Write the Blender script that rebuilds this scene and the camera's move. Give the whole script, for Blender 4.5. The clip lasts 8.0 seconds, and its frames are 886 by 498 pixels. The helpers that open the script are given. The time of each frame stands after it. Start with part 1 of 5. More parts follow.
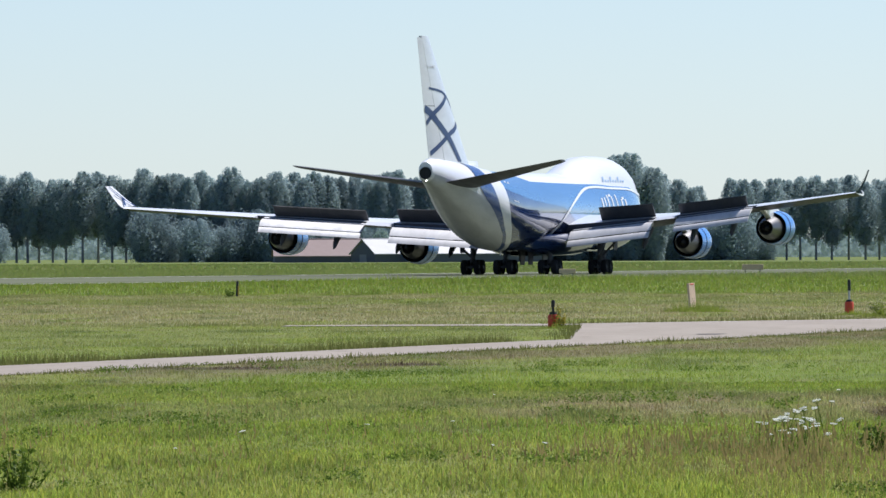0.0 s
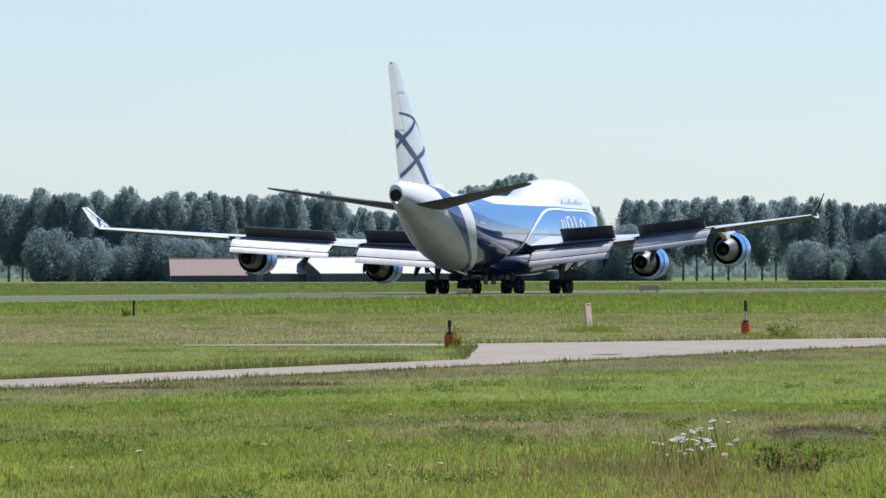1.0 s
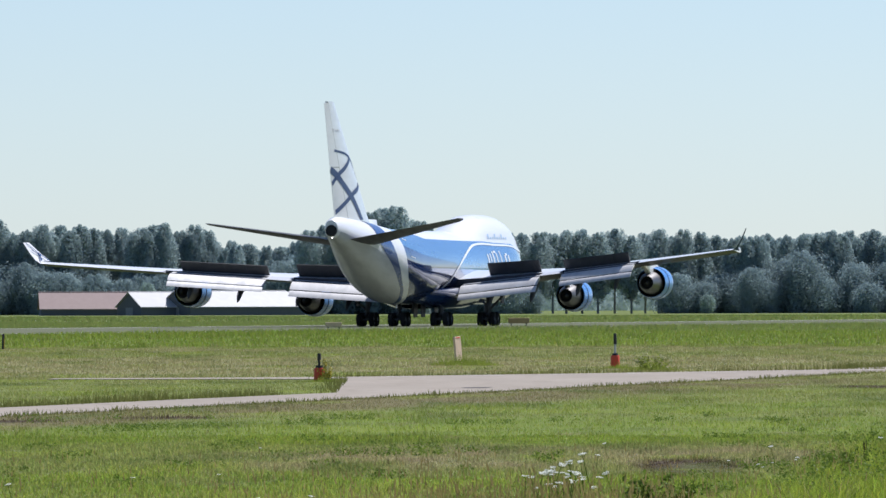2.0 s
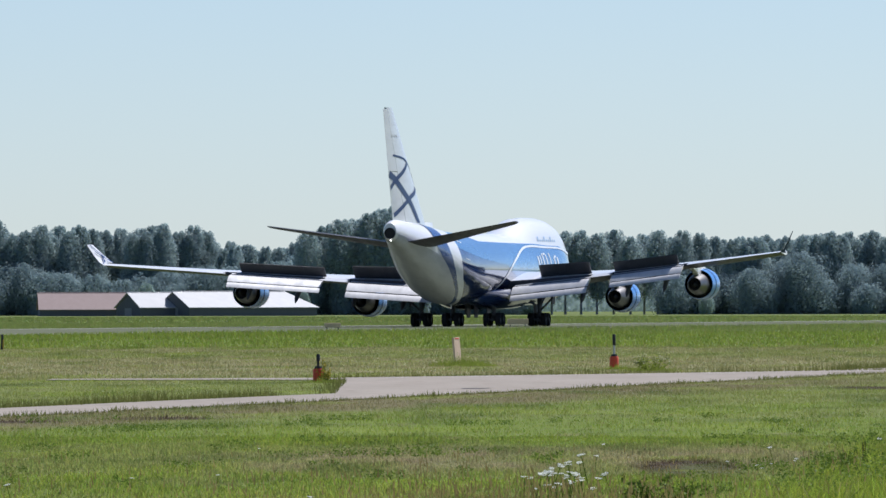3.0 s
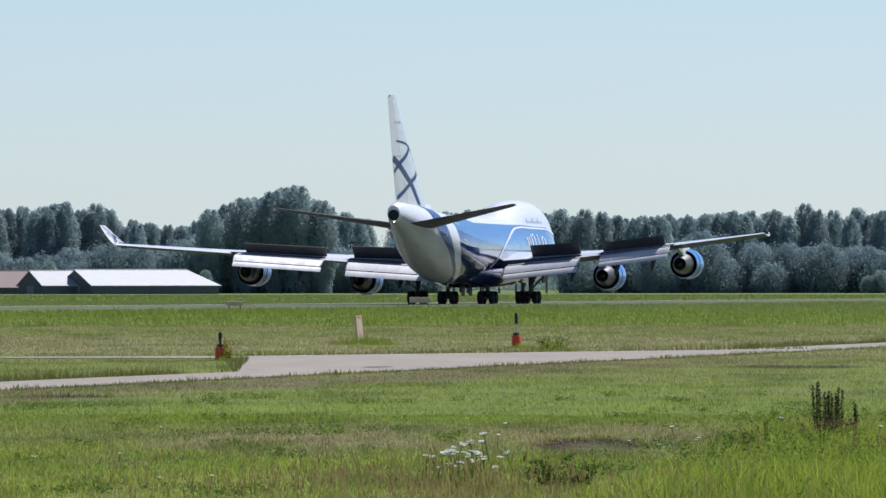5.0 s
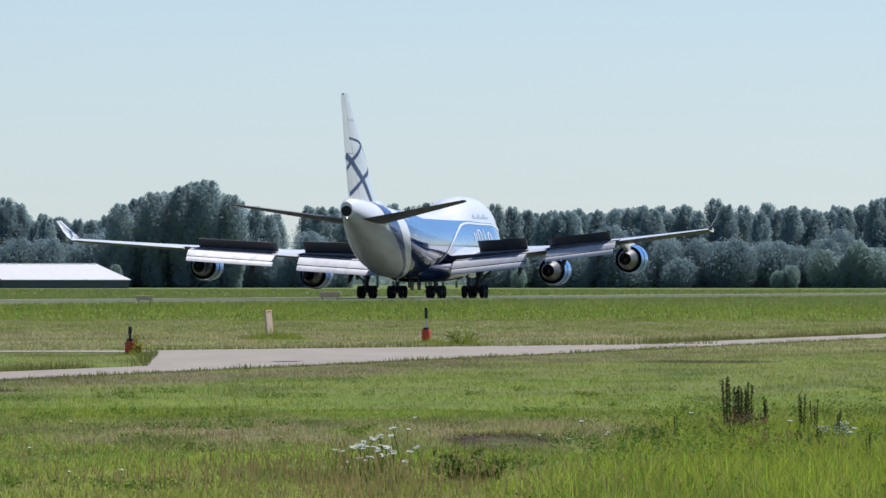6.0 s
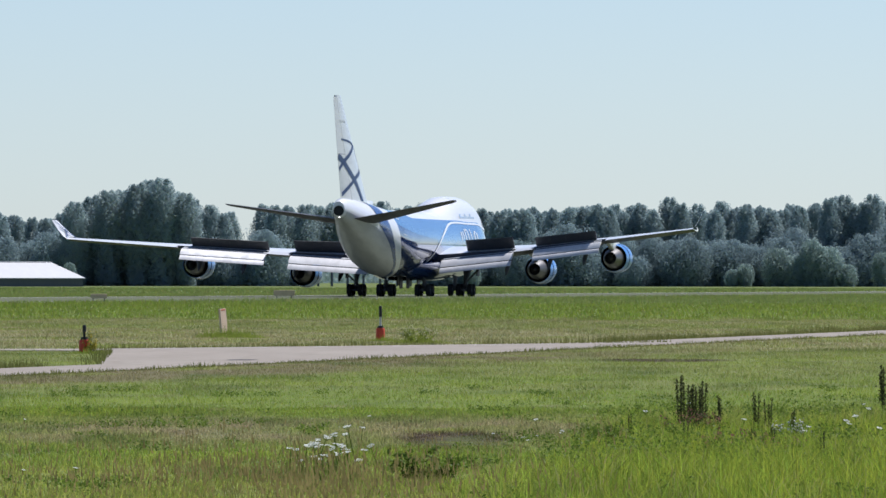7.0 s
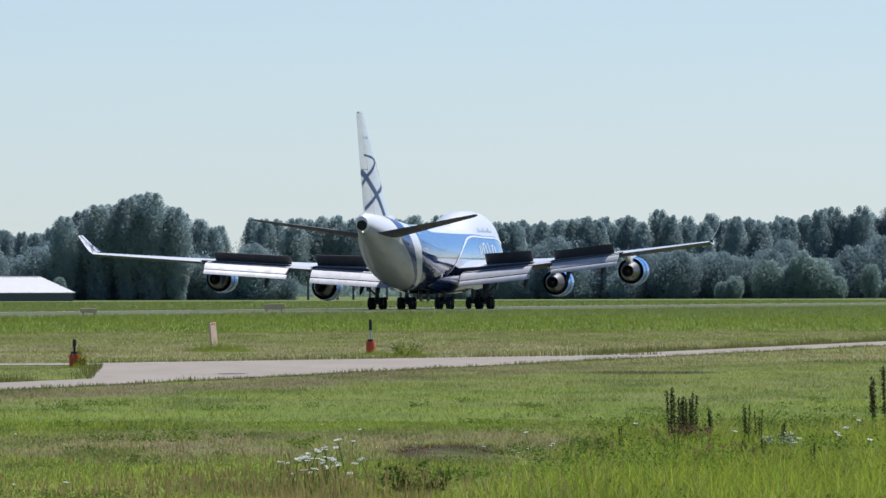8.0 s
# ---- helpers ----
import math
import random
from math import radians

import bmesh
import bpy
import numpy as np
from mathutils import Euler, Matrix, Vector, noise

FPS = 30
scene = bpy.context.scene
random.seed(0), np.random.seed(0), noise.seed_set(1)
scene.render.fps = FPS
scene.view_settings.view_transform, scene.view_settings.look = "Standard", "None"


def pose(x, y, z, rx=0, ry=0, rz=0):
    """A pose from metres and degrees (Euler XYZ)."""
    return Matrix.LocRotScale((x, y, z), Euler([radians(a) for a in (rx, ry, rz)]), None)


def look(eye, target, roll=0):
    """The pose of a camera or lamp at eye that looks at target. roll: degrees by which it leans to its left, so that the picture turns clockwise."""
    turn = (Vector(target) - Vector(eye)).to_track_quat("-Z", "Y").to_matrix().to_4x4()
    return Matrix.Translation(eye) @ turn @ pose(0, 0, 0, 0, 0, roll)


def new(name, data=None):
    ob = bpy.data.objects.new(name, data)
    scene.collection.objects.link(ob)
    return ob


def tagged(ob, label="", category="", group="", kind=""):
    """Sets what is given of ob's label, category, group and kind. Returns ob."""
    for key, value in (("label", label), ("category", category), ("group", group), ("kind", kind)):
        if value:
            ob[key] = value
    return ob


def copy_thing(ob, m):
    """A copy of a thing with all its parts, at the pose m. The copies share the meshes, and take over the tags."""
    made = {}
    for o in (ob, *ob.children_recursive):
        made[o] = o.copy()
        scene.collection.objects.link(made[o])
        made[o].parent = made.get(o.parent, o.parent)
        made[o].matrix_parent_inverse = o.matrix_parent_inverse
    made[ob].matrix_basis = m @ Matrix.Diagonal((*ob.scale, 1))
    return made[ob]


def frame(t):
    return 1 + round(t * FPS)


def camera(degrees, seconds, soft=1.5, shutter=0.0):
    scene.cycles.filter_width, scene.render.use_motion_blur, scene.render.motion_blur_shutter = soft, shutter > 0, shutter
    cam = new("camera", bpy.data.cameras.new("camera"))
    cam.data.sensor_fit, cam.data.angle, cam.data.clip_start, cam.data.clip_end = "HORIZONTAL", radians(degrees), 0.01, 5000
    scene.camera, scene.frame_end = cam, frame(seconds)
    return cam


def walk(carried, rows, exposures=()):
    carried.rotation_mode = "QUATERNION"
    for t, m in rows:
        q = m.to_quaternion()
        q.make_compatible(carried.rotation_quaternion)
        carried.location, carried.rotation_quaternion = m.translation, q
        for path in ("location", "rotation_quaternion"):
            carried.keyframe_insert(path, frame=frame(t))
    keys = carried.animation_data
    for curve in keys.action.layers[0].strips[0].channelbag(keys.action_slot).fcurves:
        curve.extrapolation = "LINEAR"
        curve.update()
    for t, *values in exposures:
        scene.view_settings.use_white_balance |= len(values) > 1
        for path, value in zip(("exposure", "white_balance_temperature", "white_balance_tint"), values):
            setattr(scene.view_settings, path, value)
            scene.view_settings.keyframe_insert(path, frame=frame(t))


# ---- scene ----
# The camera stands on the spectators' bank and follows the aircraft by turning.
EYE = 1.72
cam = camera(5.270, 8.0, soft=1.5)


def aim(yaw, pitch, roll):
    """A pose at the eye: yaw to the right, pitch up, roll, in degrees."""
    return pose(0, 0, EYE, 90 + pitch, 0, -yaw) @ pose(0, 0, 0, 0, 0, roll)


walk(cam, [(t, aim(a, b, c)) for t, a, b, c in (
    (0, -2.415, 0.033, -0.222), (0.1, -2.433, 0.057, -0.185), (0.2, -2.413, 0.099, -0.148), (0.3, -2.376, 0.134, -0.111),
    (0.4, -2.242, 0.169, -0.074), (0.5, -2.402, 0.137, -0.037), (0.6, -2.507, 0.088, -0.048), (0.7, -2.181, 0.091, -0.059),
    (0.8, -2.181, 0.062, -0.070), (0.9, -2.047, 0.092, -0.081), (1, -1.800, 0.150, -0.091), (1.1, -1.532, 0.203, -0.106),
    (1.2, -1.354, 0.230, -0.121), (1.3, -1.187, 0.281, -0.136), (1.4, -1.064, 0.318, -0.150), (1.5, -1.075, 0.336, -0.165),
    (1.6, -1.037, 0.345, -0.162), (1.7, -1.029, 0.358, -0.158), (2.8, -1.004, 0.293, -0.119), (2.9, -1.045, 0.297, -0.116),
    (3, -1.017, 0.351, -0.112), (3.2, -0.937, 0.411, -0.102), (3.3, -0.900, 0.426, -0.096), (3.5, -0.760, 0.414, -0.086),
    (3.7, -0.692, 0.283, -0.118), (3.8, -0.671, 0.249, -0.135), (4, -0.599, 0.204, -0.167), (4.2, -0.530, 0.188, -0.132),
    (5.3, -0.340, 0.230, 0.062), (5.4, -0.253, 0.203, 0.080), (5.5, -0.162, 0.203, 0.098), (5.7, 0.006, 0.200, 0.071),
    (5.8, 0.050, 0.187, 0.058), (6, 0.100, 0.190, 0.031), (6.2, 0.107, 0.207, 0.042), (6.3, 0.131, 0.227, 0.047),
    (6.5, 0.207, 0.238, 0.058), (6.7, 0.289, 0.209, 0.056), (6.8, 0.322, 0.204, 0.055), (7, 0.372, 0.181, 0.054),
    (7.2, 0.404, 0.163, 0.003), (7.3, 0.404, 0.133, -0.022), (7.5, 0.380, 0.133, -0.073), (7.6, 0.371, 0.166, -0.090),
    (7.7, 0.378, 0.206, -0.107), (7.8, 0.398, 0.226, -0.124), (7.9, 0.415, 0.246, -0.141), (8, 0.433, 0.259, -0.158),
)], exposures=((0, 0.46, 6050, 14), (1.5, 0.46, 6050, 14), (2.2, 0.37, 6000, 14), (3.0, 0.28, 5950, 14), (8, 0.28, 5950, 14)))

# ---------------------------------------------------------------- light
SUN_AZ, SUN_EL = 47.0, 56.0     # degrees to the right of the view, degrees up
world = bpy.data.worlds.new("sky")
scene.world = world
world.use_nodes = True
wn = world.node_tree
wn.nodes.clear()
sky = wn.nodes.new("ShaderNodeTexSky")
sky.sky_type, sky.sun_disc = "NISHITA", False
sky.sun_elevation, sky.sun_rotation = radians(SUN_EL), radians(SUN_AZ)
sky.air_density, sky.dust_density, sky.ozone_density, sky.altitude = 0.70, 0.20, 3.2, 0
wb = wn.nodes.new("ShaderNodeBackground")
wb.inputs["Strength"].default_value = 0.083
wo = wn.nodes.new("ShaderNodeOutputWorld")
wn.links.new(sky.outputs[0], wb.inputs[0])
wn.links.new(wb.outputs[0], wo.inputs[0])

sun_data = bpy.data.lights.new("sun", "SUN")
sun_data.energy, sun_data.angle, sun_data.color = 5.0, radians(0.53), (1.0, 0.96, 0.90)
sun = new("sun", sun_data)
ce = math.cos(radians(SUN_EL))
sun_at = Vector((math.sin(radians(SUN_AZ)) * ce, math.cos(radians(SUN_AZ)) * ce, math.sin(radians(SUN_EL))))
sun.matrix_world = look(sun_at * 500, (0, 0, 0))


# ---------------------------------------------------------------- materials
def material(name, color, rough=0.6, metal=0.0, coat=0.0, spec=0.5, emit=None):
    m = bpy.data.materials.new(name)
    m.use_nodes = True
    b = m.node_tree.nodes["Principled BSDF"]
    b.inputs["Base Color"].default_value = (*color, 1)
    b.inputs["Roughness"].default_value = rough
    b.inputs["Metallic"].default_value = metal
    b.inputs["Specular IOR Level"].default_value = spec
    b.inputs["Coat Weight"].default_value = coat
    b.inputs["Coat Roughness"].default_value = 0.03
    if emit:
        b.inputs["Emission Color"].default_value = (*emit[0], 1)
        b.inputs["Emission Strength"].default_value = emit[1]
    return m


def node(m, kind, **sets):
    n = m.node_tree.nodes.new(kind)
    for k, v in sets.items():
        if k in n.inputs:
            n.inputs[k].default_value = v
    return n


def wire(m, a, b):
    m.node_tree.links.new(a, b)


def place_of(m):
    return node(m, "ShaderNodeTexCoord").outputs["Object"]


def spread(m, scale, detail=4.0, rough=0.55, stretch=(1, 1, 1)):
    """A noise field in object space: its grey value."""
    n = node(m, "ShaderNodeTexNoise", Scale=scale, Detail=detail, Roughness=rough)
    mp = node(m, "ShaderNodeMapping")
    mp.inputs["Scale"].default_value = stretch
    wire(m, place_of(m), mp.inputs["Vector"])
    wire(m, mp.outputs[0], n.inputs["Vector"])
    return n.outputs["Fac"]


def ramp(m, fac, low, high):
    n = node(m, "ShaderNodeMapRange")
    n.inputs["From Min"].default_value, n.inputs["From Max"].default_value = low, high
    wire(m, fac, n.inputs["Value"])
    return n.outputs[0]


def blend(m, fac, a, b):
    """Mix of two colours (tuples or sockets)."""
    n = m.node_tree.nodes.new("ShaderNodeMix")
    n.data_type = "RGBA"
    if hasattr(fac, "links"):
        wire(m, fac, n.inputs[0])
    else:
        n.inputs[0].default_value = fac
    for i, c in ((6, a), (7, b)):
        if hasattr(c, "links"):
            wire(m, c, n.inputs[i])
        else:
            n.inputs[i].default_value = (*c, 1)
    return n.outputs[2]


def calc(m, op, a, b=0.0):
    n = m.node_tree.nodes.new("ShaderNodeMath")
    n.operation = op
    for i, v in ((0, a), (1, b)):
        if hasattr(v, "links"):
            wire(m, v, n.inputs[i])
        else:
            n.inputs[i].default_value = v
    return n.outputs[0]


def surface(m):
    return m.node_tree.nodes["Principled BSDF"]


def bumped(m, height, strength, dist):
    n = node(m, "ShaderNodeBump")
    n.inputs["Strength"].default_value, n.inputs["Distance"].default_value = strength, dist
    wire(m, height, n.inputs["Height"])
    wire(m, n.outputs[0], surface(m).inputs["Normal"])


def painted(name, color, dirt=0.12, rough=0.32, coat=0.5, metal=0.0):
    """Aircraft paint: faint streaks along the airflow, slight mottling, panel ripple."""
    m = material(name, color, rough, metal, coat)
    grime = ramp(m, spread(m, 0.6, 5, 0.6, (2.2, 0.25, 1.4)), 0.42, 0.75)
    fine = spread(m, 6.0, 3, 0.6)
    dark = tuple(c * 0.62 for c in color)
    col = blend(m, calc(m, "MULTIPLY", grime, dirt * 2.2), color, dark)
    col = blend(m, calc(m, "MULTIPLY", fine, dirt), col, tuple(c * 0.8 + 0.02 for c in color))
    wire(m, col, surface(m).inputs["Base Color"])
    wire(m, calc(m, "ADD", calc(m, "MULTIPLY", grime, 0.18), rough), surface(m).inputs["Roughness"])
    bumped(m, spread(m, 0.9, 2), 0.15, 0.02)
    return m


WHITE = painted("white aircraft paint", (0.77, 0.77, 0.76), 0.12)
FLAPPAINT = painted("light grey weathered flap paint", (0.63, 0.62, 0.61), 0.30, 0.5, 0.1)
# near-black: the shade under wings and tail is put into the paint
SHADEGREY = painted("shade-dark grey underside paint", (0.080, 0.080, 0.092), 0.25, 0.5, 0.05)
# dimmer copy of the white: the fin's grey shading is in the colour
FINSHADE = painted("white fin paint greyed for shade", (0.60, 0.62, 0.63), 0.14)
FINBAND = painted("dark blue fin band paint", (0.022, 0.052, 0.140), 0.08, 0.45, 0.0)
BLUE = painted("mid blue aircraft paint", (0.060, 0.205, 0.42), 0.08, 0.18, 1.0)
BAND = painted("deep blue band paint", (0.022, 0.065, 0.21), 0.08, 0.25)
COWL = painted("blue engine cowling paint", (0.090, 0.26, 0.60), 0.15, 0.26, 0.3)
PALEBLUE = painted("pale blue lettering paint", (0.36, 0.50, 0.70), 0.1, 0.3)
TIPBLUE = material("dull dark blue paint", (0.05, 0.07, 0.10), 0.9, spec=0.05)
surface(SHADEGREY).inputs["Specular IOR Level"].default_value = 0.1
NAVY = painted("navy aircraft paint", (0.012, 0.032, 0.115), 0.10, 0.15, 1.0)
GREY = painted("light grey aircraft paint", (0.52, 0.53, 0.54), 0.2, 0.42, 0.2)
BELLYSHADE = painted("aft belly paint greyed for shade", (0.53, 0.53, 0.545), 0.3, 0.4, 0.2)
DARKGREY = painted("dark grey composite", (0.045, 0.046, 0.05), 0.2, 0.6, 0.0)
ALU = painted("bare aluminium", (0.62, 0.62, 0.62), 0.2, 0.34, 0.0, 0.9)
STEEL = painted("heat-stained nozzle steel", (0.20, 0.192, 0.185), 0.6, 0.42, 0.0, 0.85)
DULLBLACK = material("dull black finish", (0.012, 0.012, 0.013), 0.7)
RUBBER = painted("tyre rubber", (0.012, 0.012, 0.013), 0.3, 0.85, 0.0)
GEAR = painted("landing gear enamel", (0.075, 0.077, 0.08), 0.3, 0.5, 0.0)
LAMP = material("white tail light", (1, 1, 1), 0.3, emit=((1.0, 0.95, 0.85), 8.0))


def field_colour(m):
    """Colour of the airfield grass by place: mown, lush and dry stretches across the field, and clumps."""
    geo = node(m, "ShaderNodeNewGeometry").outputs["Position"]
    sep = node(m, "ShaderNodeSeparateXYZ")
    wire(m, geo, sep.inputs[0])
    x, y = sep.outputs["X"], sep.outputs["Y"]

    def noise_at(scale, stretch, detail=4.0):
        n = node(m, "ShaderNodeTexNoise", Scale=scale, Detail=detail, Roughness=0.6)
        mp = node(m, "ShaderNodeMapping")
        mp.inputs["Scale"].default_value = stretch
        wire(m, geo, mp.inputs["Vector"])
        wire(m, mp.outputs[0], n.inputs["Vector"])
        return n.outputs["Fac"]

    wob = calc(m, "MULTIPLY", calc(m, "SUBTRACT", noise_at(0.35, (1, 0.25, 1)), 0.5), 0.34)
    # stretches are laid out on the logarithm of the distance
    ylog = calc(m, "ADD", calc(m, "LOGARITHM", y, math.e), wob)
    cr = m.node_tree.nodes.new("ShaderNodeValToRGB")
    lo, hi = math.log(60), math.log(1400)
    stops = ((62, MIXED), (84, MIXED), (95, LUSH), (103, DULLG), (116, DULLG), (123, LUSH), (146, LUSH), (156, DULLG), (164, LUSH), (176, DULLG),
             (222, DULLG), (250, DULL), (330, DULL), (345, DULLG), (400, DULL), (425, LUSH), (640, LUSH), (720, FARG), (1300, FARG))
    e = cr.color_ramp.elements
    while len(e) < len(stops):
        e.new(0.5)
    for el, (d, c) in zip(e, stops):
        el.position, el.color = (math.log(d) - lo) / (hi - lo), (*c, 1)
    wire(m, ramp(m, ylog, lo, hi), cr.inputs[0])
    col = cr.outputs[0]
    # dry stretch and the worn verge along the path
    dryish = calc(m, "MULTIPLY", calc(m, "MULTIPLY", ramp(m, y, 96, 104), ramp(m, y, 122, 114)), ramp(m, x, -5.5, -3.0))
    col = blend(m, calc(m, "MULTIPLY", dryish, ramp(m, noise_at(0.8, (1, 0.2, 1)), 0.3, 0.6)), col, DRY)
    off = calc(m, "SUBTRACT", x, calc(m, "ADD", calc(m, "MULTIPLY", y, 0.172), -35.94))
    off = calc(m, "ADD", off, calc(m, "MULTIPLY", calc(m, "SUBTRACT", noise_at(0.5, (1, 0.2, 1)), 0.5), 4.0))
    worn = calc(m, "MULTIPLY", calc(m, "MULTIPLY", ramp(m, off, -0.5, 0.2), ramp(m, off, 5.0, 3.0)), ramp(m, y, 240, 215))
    col = blend(m, calc(m, "MULTIPLY", worn, 0.8), col, (0.225, 0.178, 0.100))
    # tall lush growth on the near right, past the mown edge
    edge = calc(m, "SUBTRACT", x, calc(m, "ADD", calc(m, "MULTIPLY", y, 0.043), -2.3))
    edge = calc(m, "ADD", edge, calc(m, "MULTIPLY", calc(m, "SUBTRACT", noise_at(0.9, (1, 0.3, 1)), 0.5), 2.2))
    near = ramp(m, y, 128, 108)
    col = blend(m, calc(m, "MULTIPLY", ramp(m, edge, -0.3, 0.5), near), col, RICH)
    # bare soil
    for sx, sy, rx, ry in ((0.80, 104.0, 0.62, 5.5), (-9.5, 146, 1.2, 2.0), (-7.0, 150, 0.8, 2.0), (6.0, 205, 1.5, 5.0)):
        dx = calc(m, "DIVIDE", calc(m, "SUBTRACT", x, sx), rx)
        dy = calc(m, "DIVIDE", calc(m, "SUBTRACT", y, sy), ry)
        r2 = calc(m, "ADD", calc(m, "MULTIPLY", dx, dx), calc(m, "MULTIPLY", dy, dy))
        r2 = calc(m, "ADD", r2, calc(m, "MULTIPLY", calc(m, "SUBTRACT", noise_at(2.5, (1, 0.4, 1)), 0.5), 1.6))
        col = blend(m, calc(m, "MULTIPLY", ramp(m, r2, 1.25, 0.5), 0.92), col, SOIL)
    # clumps and dry streaks
    col = blend(m, calc(m, "MULTIPLY", ramp(m, noise_at(1.1, (1, 0.22, 1)), 0.58, 0.75), 0.6), col, DRY)
    col = blend(m, calc(m, "MULTIPLY", ramp(m, noise_at(0.5, (1, 0.16, 1), 6), 0.50, 0.66), 0.8), col, DEEP)
    col = blend(m, calc(m, "MULTIPLY", ramp(m, noise_at(0.33, (1, 0.30, 1), 6), 0.52, 0.62), 0.55), col, (0.262, 0.325, 0.042))
    # single tufts
    col = blend(m, calc(m, "MULTIPLY", ramp(m, noise_at(7.0, (1, 0.3, 1), 2), 0.52, 0.68), 0.40), col, DEEP)
    return col


LUSH, RICH, DEEP = (0.203, 0.266, 0.042), (0.230, 0.288, 0.034), (0.118, 0.155, 0.032)
DULL, DULLG, DRY = (0.315, 0.292, 0.130), (0.240, 0.272, 0.074), (0.320, 0.270, 0.148)
MIXED, FARG, SOIL = (0.268, 0.308, 0.060), (0.200, 0.250, 0.075), (0.080, 0.052, 0.034)


def grass_material(name, vary=0.5):
    m = material(name, LUSH, 0.85, spec=0.08)
    col = field_colour(m)
    rnd = node(m, "ShaderNodeNewGeometry").outputs["Random Per Island"]
    hsv = node(m, "ShaderNodeHueSaturation")
    wire(m, col, hsv.inputs["Color"])
    wire(m, calc(m, "ADD", calc(m, "MULTIPLY", rnd, vary * 1.5), 1.0 - vary * 0.55), hsv.inputs["Value"])
    wire(m, calc(m, "ADD", calc(m, "MULTIPLY", calc(m, "FRACT", calc(m, "MULTIPLY", rnd, 17.0)), 0.06), 0.47), hsv.inputs["Hue"])
    straw = calc(m, "GREATER_THAN", calc(m, "FRACT", calc(m, "MULTIPLY", rnd, 41.0)), 0.92)
    col = blend(m, calc(m, "MULTIPLY", straw, 0.75), hsv.outputs[0], (0.30, 0.26, 0.13))
    b = surface(m)
    wire(m, col, b.inputs["Base Color"])
    # thin blades let some light through
    tr = node(m, "ShaderNodeBsdfTranslucent")
    wire(m, col, tr.inputs["Color"])
    mx = node(m, "ShaderNodeMixShader")
    mx.inputs[0].default_value = 0.5
    wire(m, b.outputs[0], mx.inputs[1])
    wire(m, tr.outputs[0], mx.inputs[2])
    wire(m, mx.outputs[0], m.node_tree.nodes["Material Output"].inputs["Surface"])
    return m


GRASS = grass_material("grass blades", 0.4)
NEARGRASS = grass_material("near grass blades", 0.52)
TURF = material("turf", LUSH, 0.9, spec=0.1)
# field colours darkened under the blades for deeper gaps and less bounce
gap_dark = node(TURF, "ShaderNodeHueSaturation")
gap_dark.inputs["Value"].default_value = 0.62
wire(TURF, field_colour(TURF), gap_dark.inputs["Color"])
wire(TURF, gap_dark.outputs[0], surface(TURF).inputs["Base Color"])


def leafy(name, a, b, through_light=0.25, rough=0.5, open_part=0.0):
    m = material(name, a, rough, spec=0.1)
    rnd = node(m, "ShaderNodeNewGeometry").outputs["Random Per Island"]
    own = node(m, "ShaderNodeObjectInfo").outputs["Random"]
    col = blend(m, rnd, a, b)
    hsv = node(m, "ShaderNodeHueSaturation")
    wire(m, col, hsv.inputs["Color"])
    wire(m, calc(m, "ADD", calc(m, "MULTIPLY", own, 0.16), 0.92), hsv.inputs["Value"])
    bs = surface(m)
    wire(m, hsv.outputs[0], bs.inputs["Base Color"])
    tr = node(m, "ShaderNodeBsdfTranslucent")
    wire(m, hsv.outputs[0], tr.inputs["Color"])
    mx = node(m, "ShaderNodeMixShader")
    mx.inputs[0].default_value = through_light
    wire(m, bs.outputs[0], mx.inputs[1])
    wire(m, tr.outputs[0], mx.inputs[2])
    last = mx
    if open_part:
        # a spray is part see-through, which lifts the shade inside the crown
        last = node(m, "ShaderNodeMixShader")
        last.inputs[0].default_value = open_part
        wire(m, mx.outputs[0], last.inputs[1])
        wire(m, node(m, "ShaderNodeBsdfTransparent").outputs[0], last.inputs[2])
    wire(m, last.outputs[0], m.node_tree.nodes["Material Output"].inputs["Surface"])
    return m


# far paler and bluer than foliage: the haze of distance is painted in
HAZEPOPLAR = leafy("haze-paled poplar leaves", (0.335, 0.430, 0.450), (0.385, 0.475, 0.440), 0.62, 0.95, 0.45)
HAZEWILLOW = leafy("haze-paled willow leaves", (0.290, 0.385, 0.370), (0.330, 0.420, 0.365), 0.62, 0.95, 0.40)
HAZEGROWTH = leafy("haze-paled understorey leaves", (0.285, 0.375, 0.395), (0.310, 0.400, 0.395), 0.55, 0.95, 0.40)
WEED = leafy("weed leaves", (0.085, 0.135, 0.020), (0.18, 0.25, 0.040), 0.4)
DOCK = leafy("dark seed spikes", (0.050, 0.060, 0.024), (0.105, 0.105, 0.045), 0.2, 0.8)
BROWNTIP = leafy("reddish-brown flowering tips", (0.20, 0.10, 0.06), (0.36, 0.20, 0.15), 0.3, 0.8)
PETAL = leafy("white florets", (0.78, 0.78, 0.72), (0.88, 0.88, 0.84), 0.5, 0.8)
FLOWERING = leafy("pale flowering tips", (0.32, 0.34, 0.13), (0.62, 0.60, 0.38), 0.3, 0.8)
PETALS = leafy("small white flowers", (0.45, 0.47, 0.40), (0.70, 0.70, 0.64), 0.3, 0.8)
TUFT = leafy("lush tuft blades", (0.17, 0.23, 0.034), (0.31, 0.36, 0.070), 0.5, 0.8)
YELLOWLEAF = leafy("yellowed leaves", (0.26, 0.24, 0.04), (0.42, 0.36, 0.06), 0.3, 0.7)
# trunks are paled for the same distance haze
HAZEBARK = material("haze-paled bark", (0.10, 0.09, 0.075), 0.9, spec=0.2)
